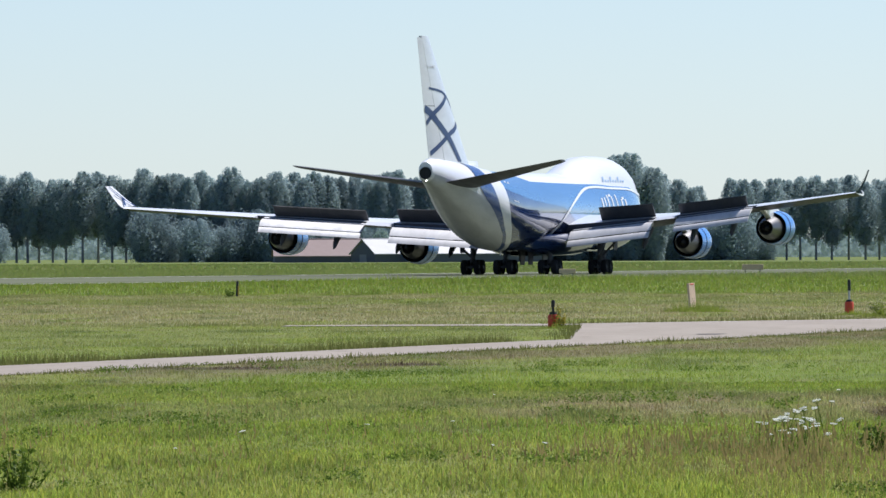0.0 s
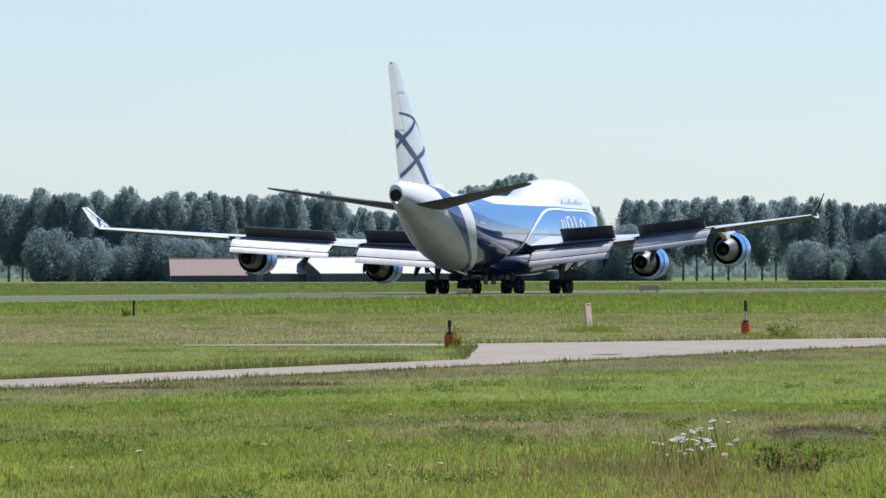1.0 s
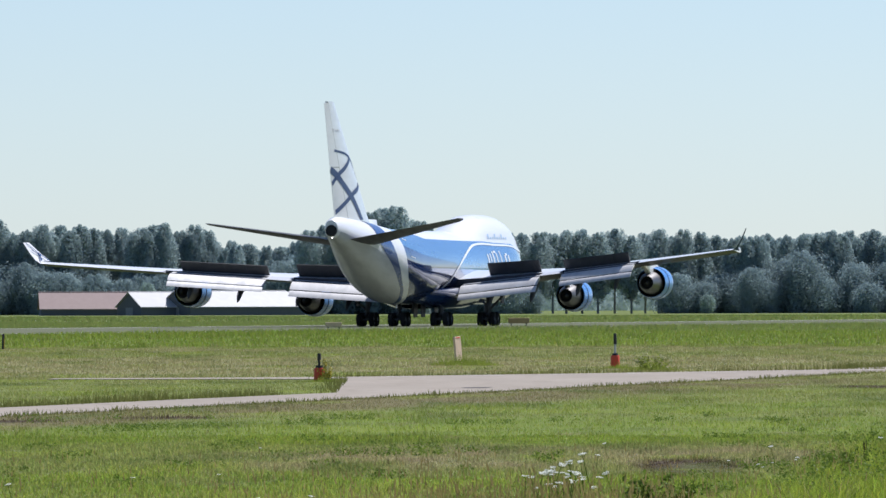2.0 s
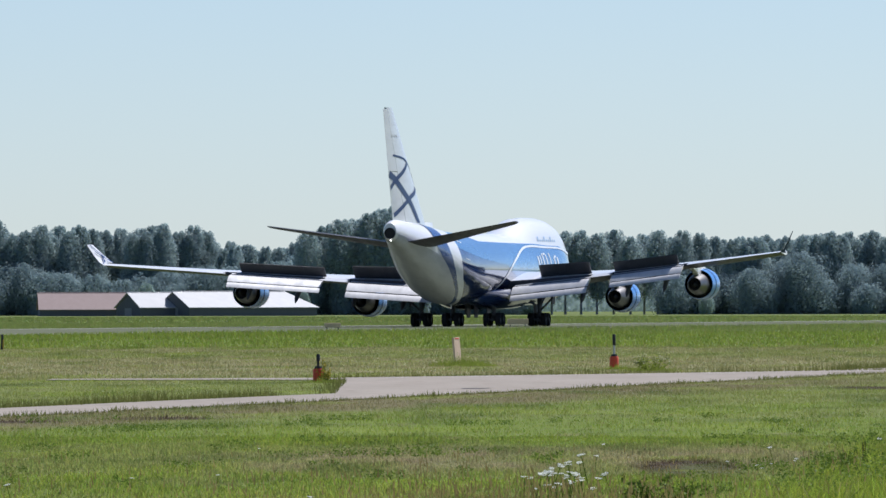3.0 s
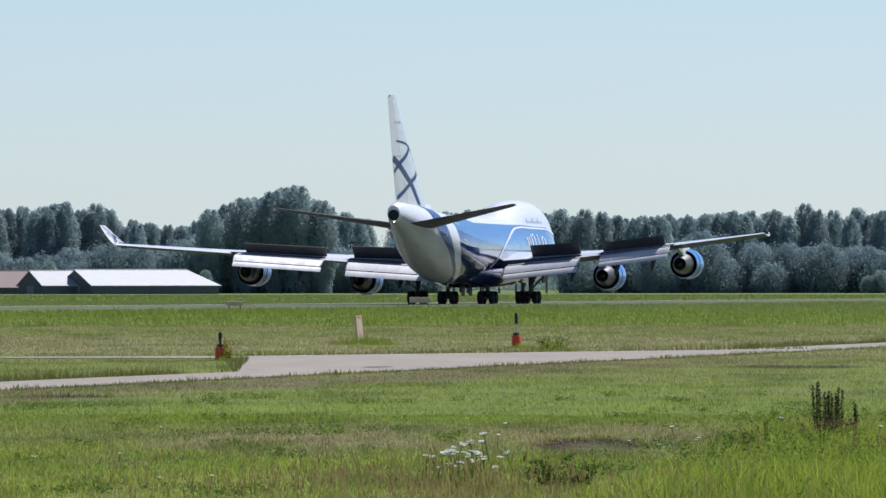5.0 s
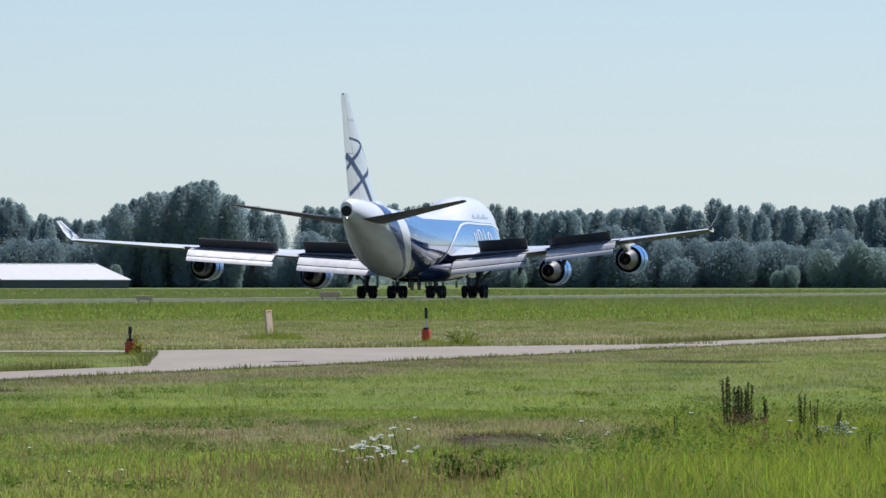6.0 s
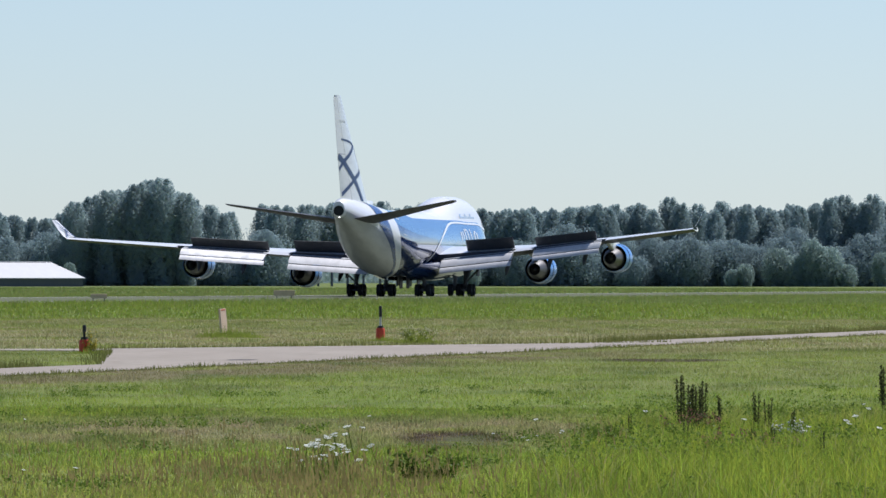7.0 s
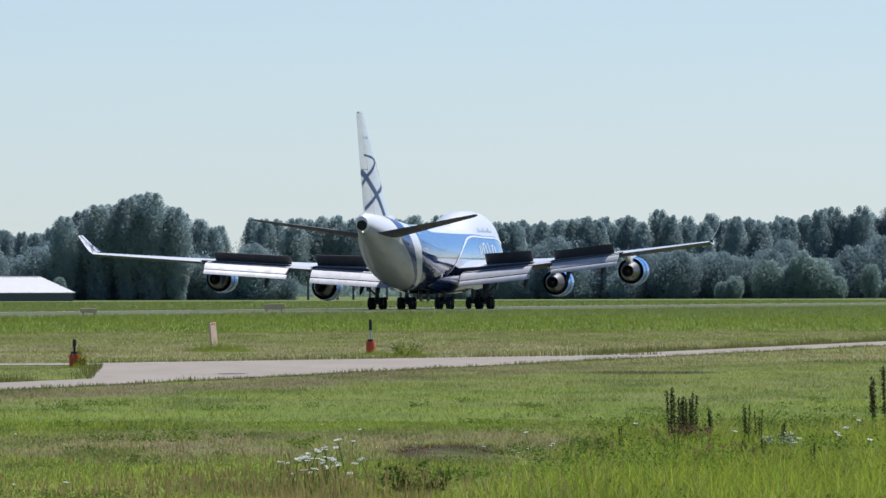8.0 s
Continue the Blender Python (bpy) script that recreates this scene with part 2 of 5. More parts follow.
wire(HAZEBARK, blend(HAZEBARK, spread(HAZEBARK, 1.2, 5, 0.6, (3, 3, 0.6)), (0.20, 0.21, 0.215), (0.30, 0.305, 0.305)), surface(HAZEBARK).inputs["Base Color"])

PAVING = material("weathered concrete", (0.4, 0.37, 0.33), 0.85, spec=0.2)
pc = blend(PAVING, spread(PAVING, 0.35, 6, 0.6, (1, 0.2, 1)), (0.212, 0.182, 0.144), (0.330, 0.290, 0.238))
pc = blend(PAVING, calc(PAVING, "MULTIPLY", ramp(PAVING, spread(PAVING, 1.6, 5, 0.7, (1, 0.3, 1)), 0.50, 0.70), 0.75), pc, (0.20, 0.165, 0.125))
wire(PAVING, pc, surface(PAVING).inputs["Base Color"])
bumped(PAVING, spread(PAVING, 20, 4), 0.4, 0.01)
TARMAC = material("runway asphalt", (0.2, 0.2, 0.2), 1.0, spec=0.0)
wire(TARMAC, blend(TARMAC, spread(TARMAC, 0.1, 6, 0.6, (1, 0.1, 1)), (0.105, 0.115, 0.078), (0.150, 0.160, 0.112)), surface(TARMAC).inputs["Base Color"])
LINE = material("white line paint", (0.7, 0.7, 0.68), 0.7)
wire(LINE, blend(LINE, ramp(LINE, spread(LINE, 3, 5, 0.7), 0.5, 0.75), (0.72, 0.71, 0.67), (0.42, 0.40, 0.36)), surface(LINE).inputs["Base Color"])
ORANGE = painted("faded orange-red marker paint", (0.68, 0.072, 0.026), 0.3, 0.55, 0.0)
BLACK = painted("black marker paint", (0.02, 0.018, 0.017), 0.3, 0.6, 0.0)
CREAM = material("weathered cream board", (0.62, 0.5, 0.38), 0.8)
wire(CREAM, blend(CREAM, ramp(CREAM, spread(CREAM, 5, 5, 0.7, (1, 1, 0.3)), 0.45, 0.7), (0.74, 0.56, 0.40), (0.55, 0.37, 0.26)), surface(CREAM).inputs["Base Color"])
POSTWHITE = painted("worn white post paint", (0.62, 0.62, 0.60), 0.4, 0.6, 0.0)
YELLOW = painted("yellow post paint", (0.50, 0.36, 0.05), 0.3, 0.6, 0.0)
ROOFW = material("pale roof sheeting", (0.80, 0.80, 0.79), 0.45, spec=0.5)
wire(ROOFW, blend(ROOFW, spread(ROOFW, 0.5, 4, 0.6, (1, 1, 0.3)), (0.33, 0.33, 0.33), (0.45, 0.45, 0.44)), surface(ROOFW).inputs["Base Color"])
ROOFB = material("pinkish-brown roof tiles", (0.30, 0.2, 0.18), 0.8)
wire(ROOFB, blend(ROOFB, spread(ROOFB, 0.6, 5, 0.7), (0.25, 0.185, 0.165), (0.34, 0.26, 0.235)), surface(ROOFB).inputs["Base Color"])
BARNWALL = material("dark stained barn boards", (0.05, 0.055, 0.06), 0.8)
wire(BARNWALL, blend(BARNWALL, spread(BARNWALL, 1.5, 4, 0.6, (3, 3, 0.3)), (0.075, 0.085, 0.10), (0.115, 0.125, 0.14)), surface(BARNWALL).inputs["Base Color"])
SIGN = painted("dull brown sign back", (0.60, 0.48, 0.27), 0.4, 0.7, 0.0)


# ---------------------------------------------------------------- building helpers
def link(name, verts, faces, mats, parent=None, label="", smooth=False, mi=None):
    """One mesh object from vertices and faces."""
    me = bpy.data.meshes.new(name)
    me.from_pydata([tuple(v) for v in verts], [], faces)
    for mt in (mats if isinstance(mats, (list, tuple)) else [mats]):
        me.materials.append(mt)
    if mi:
        me.polygons.foreach_set("material_index", mi)
    if smooth:
        me.polygons.foreach_set("use_smooth", [True] * len(me.polygons))
    bm = bmesh.new()
    bm.from_mesh(me)
    bmesh.ops.recalc_face_normals(bm, faces=bm.faces)
    bm.to_mesh(me)
    bm.free()
    ob = new(name, me)
    if smooth:
        try:
            me.set_sharp_from_angle(angle=radians(38))
        except AttributeError:
            pass
    if parent:
        ob.parent = parent
    if label:
        ob["label"] = label
    return ob


def loft(rings, close=True, caps=(True, True)):
    """Vertices and faces through rings of equal count."""
    n = len(rings[0])
    verts = [v for r in rings for v in r]
    faces = []
    for i in range(len(rings) - 1):
        for j in range(n if close else n - 1):
            k = (j + 1) % n
            faces.append((i * n + j, i * n + k, (i + 1) * n + k, (i + 1) * n + j))
    if close and caps[0]:
        faces.append(tuple(range(n)))
    if close and caps[1]:
        faces.append(tuple(range((len(rings) - 1) * n, len(rings) * n)))
    return verts, faces


def box(cx, cy, cz, sx, sy, sz, bev=0.0):
    """A block, chamfered on its upright edges and top."""
    if bev <= 0:
        bev = min(sx, sy, sz) * 0.08
    rings = []
    for z, b in ((-sz / 2, 0), (sz / 2 - bev, 0), (sz / 2, bev)):
        hx, hy = sx / 2 - b, sy / 2 - b
        c = bev
        rings.append([(cx + a, cy + d, cz + z) for a, d in (
            (hx - c, -hy), (hx, -hy + c), (hx, hy - c), (hx - c, hy), (-hx + c, hy), (-hx, hy - c), (-hx, -hy + c), (-hx + c, -hy))])
    return loft(rings)


def tube(a, b, r0, r1, n=10):
    a, b = Vector(a), Vector(b)
    q = (b - a).to_track_quat("Z", "Y")
    rings = [[c + q @ Vector((r * math.cos(k * math.tau / n), r * math.sin(k * math.tau / n), 0)) for k in range(n)] for c, r in ((a, r0), (b, r1))]
    return loft(rings)


def join(*pieces):
    verts, faces = [], []
    for v, f in pieces:
        o = len(verts)
        verts += [tuple(p) for p in v]
        faces += [tuple(i + o for i in q) for q in f]
    return verts, faces


def spin(profile, origin, n=28, caps=(True, True)):
    """A body of revolution about the y axis: profile of (y, radius), placed at origin."""
    rings = [[(origin[0] + r * math.cos(k * math.tau / n), origin[1] + y, origin[2] + r * math.sin(k * math.tau / n)) for k in range(n)] for y, r in profile]
    return loft(rings, True, caps)


def lerp(table, s):
    """Value at s in rows of (s, value...), smoothed between rows."""
    if s <= table[0][0]:
        return table[0][1:]
    for a, b in zip(table, table[1:]):
        if s <= b[0]:
            u = (s - a[0]) / (b[0] - a[0])
            return tuple(p + (q - p) * u for p, q in zip(a[1:], b[1:]))
    return table[-1][1:]


# ---------------------------------------------------------------- ground
def ground_sheet():
    """One sheet to the horizon; finer near the camera."""
    ys = [-3000, -400, -40, 0, 30, 60, 90, 120, 160, 200, 240, 300, 400, 550, 700, 900, 1200, 1600, 2200, 3000, 4500, 6500]
    xs = [-4000, -1500, -500, -200, -80, -30, -10, 0, 10, 30, 80, 200, 500, 1500, 4000]
    verts = [(x, y, 0) for y in ys for x in xs]
    n = len(xs)
    faces = [(i * n + j, i * n + j + 1, (i + 1) * n + j + 1, (i + 1) * n + j) for i in range(len(ys) - 1) for j in range(n - 1)]
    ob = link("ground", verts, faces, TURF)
    return tagged(ob, "flat airfield turf with lush and dry stretches", "ground", kind="structure")


ground_sheet()


def slab(name, outline, thick, mat, label, kind="structure", cat="pavement"):
    n = len(outline)
    v = [(x, y, thick) for x, y in outline] + [(x, y, -0.05) for x, y in outline]
    f = [tuple(range(n))] + [(i, (i + 1) % n, n + (i + 1) % n, n + i) for i in range(n)]
    return tagged(link(name, v, f, mat), label, cat, kind=kind)


# service path: near edge runs along (0.172, 1), three metres wide, with a branch to the left
def near_edge(y):
    return -12.2 + (y - 138.0) * 0.172


slab("path", [(near_edge(20), 20), (near_edge(440), 440), (near_edge(440) - 2.9, 440), (near_edge(262) - 2.9, 262), (-0.3, 247), (-6.6, 236), (-13.6, 233.2),
              (-13.6, 230.2), (-6.4, 229), (-5.6, 192), (near_edge(180) - 2.9, 180), (near_edge(20) - 2.9, 20)], 0.02, PAVING,
     "pale weathered concrete service path with a branch", cat="path")

# runway: follows the aircraft's line
HEAD = 11.30
RX, RY = -26.4, 805.9
fx, fy = math.sin(radians(HEAD)), math.cos(radians(HEAD))


def on_runway(along, right):
    return (RX + fx * along + fy * right, RY + fy * along - fx * right)


slab("runway", [on_runway(-900, -24), on_runway(1500, -24), on_runway(1500, 24), on_runway(-900, 24)], 0.03, TARMAC, "grey asphalt runway beside grass", cat="runway")


# painted edge lines along the runway
for side in (-21.5, 21.5):
    slab("edge_line", [on_runway(-900, side - 0.1), on_runway(1500, side - 0.1), on_runway(1500, side + 0.1), on_runway(-900, side + 0.1)], 0.036, LINE,
         "worn white edge line on the runway", cat="line")


# ---------------------------------------------------------------- the aircraft
# Own space: x right, y forward, z up; s is the distance aft of the nose, y = 33 - s.
BODY = (  # s, bottom, top, half width, upper-lobe top
    (0.0, 4.35, 4.65, 0.15, 4.0), (0.4, 3.75, 5.45, 0.85, 4.5), (1.0, 3.35, 6.1, 1.3, 5.6), (2.0, 2.9, 6.9, 1.9, 7.1), (3.2, 2.5, 7.5, 2.35, 8.3),
    (4.5, 2.25, 8.0, 2.7, 9.15), (6.0, 2.08, 8.25, 2.95, 9.65), (8.0, 1.98, 8.4, 3.15, 9.95), (10.0, 1.95, 8.45, 3.25, 10.05), (14.0, 1.95, 8.45, 3.25, 10.05),
    (17.0, 1.95, 8.45, 3.25, 9.95), (19.5, 1.95, 8.45, 3.25, 9.6), (22.0, 1.95, 8.45, 3.25, 9.05), (24.5, 1.95, 8.45, 3.25, 8.55), (27.0, 1.95, 8.45, 3.25, 8.0),
    (45.0, 1.95, 8.45, 3.25, 8.0), (48.0, 2.1, 8.5, 3.22, 8.0), (51.0, 2.6, 8.6, 3.1, 8.0), (54.0, 3.3, 8.78, 2.85, 8.0), (57.0, 4.15, 9.0, 2.48, 8.0),
    (60.0, 5.1, 9.18, 2.02, 8.0), (63.0, 6.05, 9.32, 1.5, 8.0), (65.5, 6.8, 9.4, 1.12, 8.0), (67.3, 7.3, 9.4, 0.84, 8.0), (68.3, 7.55, 9.25, 0.66, 8.0), (68.6, 7.66, 9.1, 0.56, 8.0))


def hull(s, deg, out=0.0):
    """Point of the fuselage skin: deg 0 is the right side, 90 the crown, -90 the keel."""
    bot, top, hw, lobe = lerp(BODY, s)
    zc, hh = (bot + top) / 2, (top - bot) / 2
    c, d = math.cos(radians(deg)), math.sin(radians(deg))
    r = 1 / math.sqrt((c / hw) ** 2 + (d / hh) ** 2)
    lw, lh = min(2.35, hw * 0.93), 2.3
    zl = lobe - lh - zc
    if lobe > top - 0.5 and d > 0:
        a = (c / lw) ** 2 + (d / lh) ** 2
        b = -2 * d * zl / lh ** 2
        k = (zl / lh) ** 2 - 1
        disc = b * b - 4 * a * k
        if disc > 0:
            r = (r ** 22 + ((-b + math.sqrt(disc)) / (2 * a)) ** 22) ** (1 / 22)
    r += out
    return (c * r, 33 - s, zc + d * r)


def patch(name, mat, parent, rows, side=1, out=0.012, steps=10, label=""):
    """A painted field on the skin: rows of (s, low angle, high angle)."""
    rings = []
    for s, a, b in rows:
        ring = []
        for i in range(steps + 1):
            x, y, z = hull(s, a + (b - a) * i / steps, out)
            ring.append((side * x, y, z))
        rings.append(ring)
    v, f = loft(rings, close=False)
    return link(name, v, f, mat, parent, label, smooth=True)


def ribbon(name, mat, parent, pts, width, side=1, out=0.02, label=""):
    """A painted band on the skin along points (s, angle), width in metres."""
    pts = smooth_line(pts, 14)
    rings = []
    for i, (s, a) in enumerate(pts):
        p = Vector(hull(s, a, out))
        q0, q1 = Vector(hull(*pts[max(i - 1, 0)], out)), Vector(hull(*pts[min(i + 1, len(pts) - 1)], out))
        d = (q1 - q0).normalized()
        w = width if not isinstance(width, tuple) else width[0] + (width[1] - width[0]) * i / (len(pts) - 1)
        nrm = (Vector(hull(s, a, 0.5)) - Vector(hull(s, a, 0))).normalized()
        sd = d.cross(nrm).normalized() * w / 2
        # keep to the skin: shift by arc, not along the chord
        ring = []
        for k in (-1, -0.5, 0, 0.5, 1):
            e = sd * k
            ds = -e.y
            _, _, hw, _ = lerp(BODY, s)
            da = math.degrees((e - Vector((0, e.y, 0))).length / max(hw, 0.4)) * (1 if Vector((e.x, 0, e.z)).dot(Vector((-math.sin(radians(a)), 0, math.cos(radians(a))))) > 0 else -1)
            x, y, z = hull(max(min(s + ds, 68.5), 0.1), a + da, out)
            ring.append((side * x, y, z))
        rings.append(ring)
    v, f = loft(rings, close=False)
    return link(name, v, f, mat, parent, label, smooth=True)


def smooth_line(pts, n):
    """Catmull-Rom through the points."""
    res = []
    for i in range(len(pts) - 1):
        p0, p1, p2, p3 = pts[max(i - 1, 0)], pts[i], pts[i + 1], pts[min(i + 2, len(pts) - 1)]
        for k in range(n):
            t = k / n
            res.append(tuple(0.5 * (2 * b + (c - a) * t + (2 * a - 5 * b + 4 * c - d) * t * t + (3 * b - a - 3 * c + d) * t ** 3) for a, b, c, d in zip(p0, p1, p2, p3)))
    res.append(tuple(pts[-1]))
    return res


def airfoil(t, camber=0.015, a=0.0, b=1.0, n=9):
    """Closed section between chord stations a and b: (chord, height), unit chord."""
    def th(x):
        return 5 * t * (0.2969 * math.sqrt(x) - 0.126 * x - 0.3516 * x * x + 0.2843 * x ** 3 - 0.1036 * x ** 4)

    def cm(x):
        return camber * 4 * x * (1 - x)
    xs = [a + (b - a) * (0.5 - 0.5 * math.cos(math.pi * i / n)) if a == 0 else a + (b - a) * i / n for i in range(n + 1)]
    up = [(x, cm(x) + th(x)) for x in xs]
    lo = [(x, cm(x) - th(x)) for x in reversed(xs)]
    if a == 0:
        lo = lo[:-1]
    return up + lo


# wing, by the distance y out from the keel line
def wing_le(y):
    return 18.0 + 0.885 * y


def wing_te(y):
    return 35.4 + 0.19 * y if y < 12.3 else 37.74 + (y - 12.3) * 0.60


def wing_z(y):
    return 3.15 + 0.095 * y


def wing_twist(y):
    return radians(2.6 - 4.5 * y / 31.0)


def wing_point(y, u, h, side):
    """u chord fraction, h height above the chord in chords."""
    le, te = wing_le(y), wing_te(y)
    ch = te - le
    z = wing_z(y) + (1 - u) * ch * math.sin(wing_twist(y)) + h * ch
    return (side * y, 33 - (le + u * ch), z)


def wing_thick(y):
    return lerp(((0, 0.135), (12.3, 0.095), (22, 0.09), (31, 0.10)), y)[0]


def wing_piece(name, mat, parent, side, ys, a, b, label=""):
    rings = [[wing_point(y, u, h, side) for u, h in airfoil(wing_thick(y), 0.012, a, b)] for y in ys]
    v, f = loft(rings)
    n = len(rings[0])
    # lower faces get the grey that carries their shade
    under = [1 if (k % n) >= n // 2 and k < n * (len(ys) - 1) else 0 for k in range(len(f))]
    return link(name, v, f, [mat, SHADEGREY], parent, label, smooth=True, mi=under)


def flap_panel(name, mat, parent, side, ya, yb, aft0, drop0, chord, deg, thick, label=""):
    """A flap element along the trailing edge: starts aft0 behind and drop0 below the cut wing edge."""
    rings = []
    for y in (ya, (ya + yb) / 2, yb):
        x0, y0, z0 = wing_point(y, 0.80, 0.0, side)
        ring = []
        ca, sa = math.cos(radians(deg)), math.sin(radians(deg))
        for u, h in airfoil(thick, 0.05, 0, 1, 7):
            c, d = u * chord, h * chord
            ring.append((x0, y0 - aft0 - c * ca - d * sa, z0 - drop0 - c * sa + d * ca))
        rings.append(ring)
    v, f = loft(rings)
    return link(name, v, f, mat, parent, label, smooth=True)


def spoiler_panel(parent, side, ya, yb, chord, deg):
    rings = []
    for y in (ya, yb):
        x0, y0, z0 = wing_point(y, 0.70, wing_thick(y) * 0.36, side)
        ca, sa = math.cos(radians(deg)), math.sin(radians(deg))
        ring = []
        for c, d in ((0, 0), (chord * 0.5, 0.05), (chord, 0.0), (chord, -0.05), (chord * 0.5, -0.12), (0, -0.16)):
            ring.append((x0, y0 - c * ca + d * sa, z0 + 0.04 + c * sa + d * ca))
        rings.append(ring)
    v, f = loft(rings)
    return link("spoiler", v, f, [WHITE, DARKGREY], parent, "raised spoiler panel with a dark underside", mi=[0, 0, 1, 1, 1, 1, 1, 1][:len(f)])


def plate(outline, x0, x1):
    """A slab with a side profile (y, z) between x0 and x1, with chamfered rim."""
    n = len(outline)
    cy, cz = sum(p[0] for p in outline) / n, sum(p[1] for p in outline) / n
    rings = []
    for x, k in ((x0, 0.93), (x0 + (x1 - x0) * 0.2, 1), (x1 - (x1 - x0) * 0.2, 1), (x1, 0.93)):
        rings.append([(x, cy + (a - cy) * k, cz + (b - cz) * k) for a, b in outline])
    return loft(rings)


def build_wing(craft, side):
    w = wing_piece("wing", WHITE, craft, side, [1.5, 3.25, 6, 9, 12.3, 16, 20, 21.4], 0, 0.80, "white swept wing with a shade-dark underside")
    wing_piece("outer_wing", WHITE, w, side, [21.4, 24, 27, 29.5, 31.0], 0, 1.0)
    wing_piece("inboard_aileron", GREY, w, side, [11.3, 13.3], 0.802, 1.0)
    wing_piece("leading_edge", ALU, w, side, [4, 12.3, 20, 30.8], 0, 0.035, "bare metal leading edge").location.y = 0.02
    # winglet
    rings = []
    for k, (dy, dz, le, ch) in enumerate(((0, 0, 0, 1), (0.32, 0.25, 0.65, 0.86), (0.75, 0.85, 1.6, 0.66), (1.28, 1.83, 3.0, 0.38))):
        y0 = 31.0
        l0, c0 = wing_le(y0), wing_te(y0) - wing_le(y0)
        ring = []
        for u, h in airfoil(0.05, 0, 0, 1, 7):
            hh = h * c0 * ch
            ring.append((side * (y0 + dy - hh * (0.8 if k else 0) - (0.15 * (1 - u) * c0 * ch if k else 0)), 33 - (l0 + le + u * c0 * ch), wing_z(y0) + 0.02 + dz + hh * (0.5 if k else 1)))
        rings.append(ring)
    v, f = loft(rings)
    n = len(rings[0])
    outer = [1 if (k % n) >= n // 2 and k < 3 * n else 0 for k in range(len(f))]
    wl = link("winglet", v, f, [WHITE, TIPBLUE], w, "white winglet with navy crossing bands", smooth=True, mi=outer)
    for p, q in (((0.25, 0.15), (0.75, 0.72)), ((0.8, 0.18), (0.3, 0.62)), ((0.3, 0.5), (0.7, 0.98))):
        pts = []
        for du in (-0.05, 0.05):
            for u, v_ in (p, q):
                i = v_ * 1.5
                dy, dz, le, ch = lerp(((0, 0, 0, 0, 1), (0.45, 0.32, 0.25, 0.65, 0.86), (0.9, 0.75, 0.85, 1.6, 0.66), (1.5, 1.28, 1.83, 3.0, 0.38)), i)
                c0 = wing_te(31.0) - wing_le(31.0)
                hh = 0.035 * c0 * ch + 0.015
                pts.append((side * (31.0 + dy - hh - 0.15 * (1 - u - du) * c0 * ch), 33 - (wing_le(31.0) + le + (u + du) * c0 * ch), wing_z(31.0) + dz + 0.5 * hh + 0.03))
        link("band", pts, [(0, 1, 3, 2)], NAVY, wl)
    # flaps: fore, mid and aft elements
    for ya, yb, k in ((3.55, 11.2, 1.1), (13.4, 20.9, 0.92)):
        flap_panel("fore_flap", GREY, w, side, ya + 0.05, yb - 0.05, -0.25, -0.04, 0.85 * k, 8, 0.14)
        flap_panel("flap", FLAPPAINT, w, side, ya, yb, 0.62 * k, 0.12 * k, 1.45 * k, 24, 0.17, "lowered light grey flap")
        # solid dark strips stand in for the shade in the slots
        flap_panel("flap_slot", DARKGREY, w, side, ya + 0.02, yb - 0.02, 0.50 * k, 0.02, 0.16, 20, 0.5, "dark strip for the shade in a flap slot")
        flap_panel("flap_slot", DARKGREY, w, side, ya + 0.02, yb - 0.02, 1.90 * k, 0.74 * k, 0.12, 35, 0.5, "dark strip for the shade in a flap slot")
        flap_panel("aft_flap", FLAPPAINT, w, side, ya + 0.03, yb - 0.03, 1.98 * k, 0.80 * k, 0.78 * k, 37, 0.13)
    # spoilers, raised
    for ya, yb, n in ((5.9, 11.0, 2), (13.4, 20.2, 4)):
        for i in range(n):
            a = ya + (yb - ya) * i / n
            spoiler_panel(w, side, a + 0.005, a + (yb - ya) / n - 0.005, 1.65 if ya < 10 else 1.3, 40)
    # flap track fairings
    for y, ln in ((6.4, 4.2), (10.6, 3.8), (15.3, 3.6), (19.2, 3.2)):
        x0, y0, z0 = wing_point(y, 0.66, -0.03, side)
        prof = [(0, 0.02), (0.12, 0.2), (0.35, 0.3), (0.65, 0.30), (0.88, 0.24), (1, 0.08)]
        rings = []
        for u, r in prof:
            zz = z0 - 0.35 - u * u * 1.55
            rings.append([(x0 + r * 0.75 * math.cos(k * math.tau / 10), y0 - u * ln, zz + r * 1.35 * math.sin(k * math.tau / 10)) for k in range(10)])
        v, f = loft(rings)
        link("flap_track_fairing", v, f, DARKGREY, w, "dark grey canoe-shaped fairing", smooth=True)
    return w


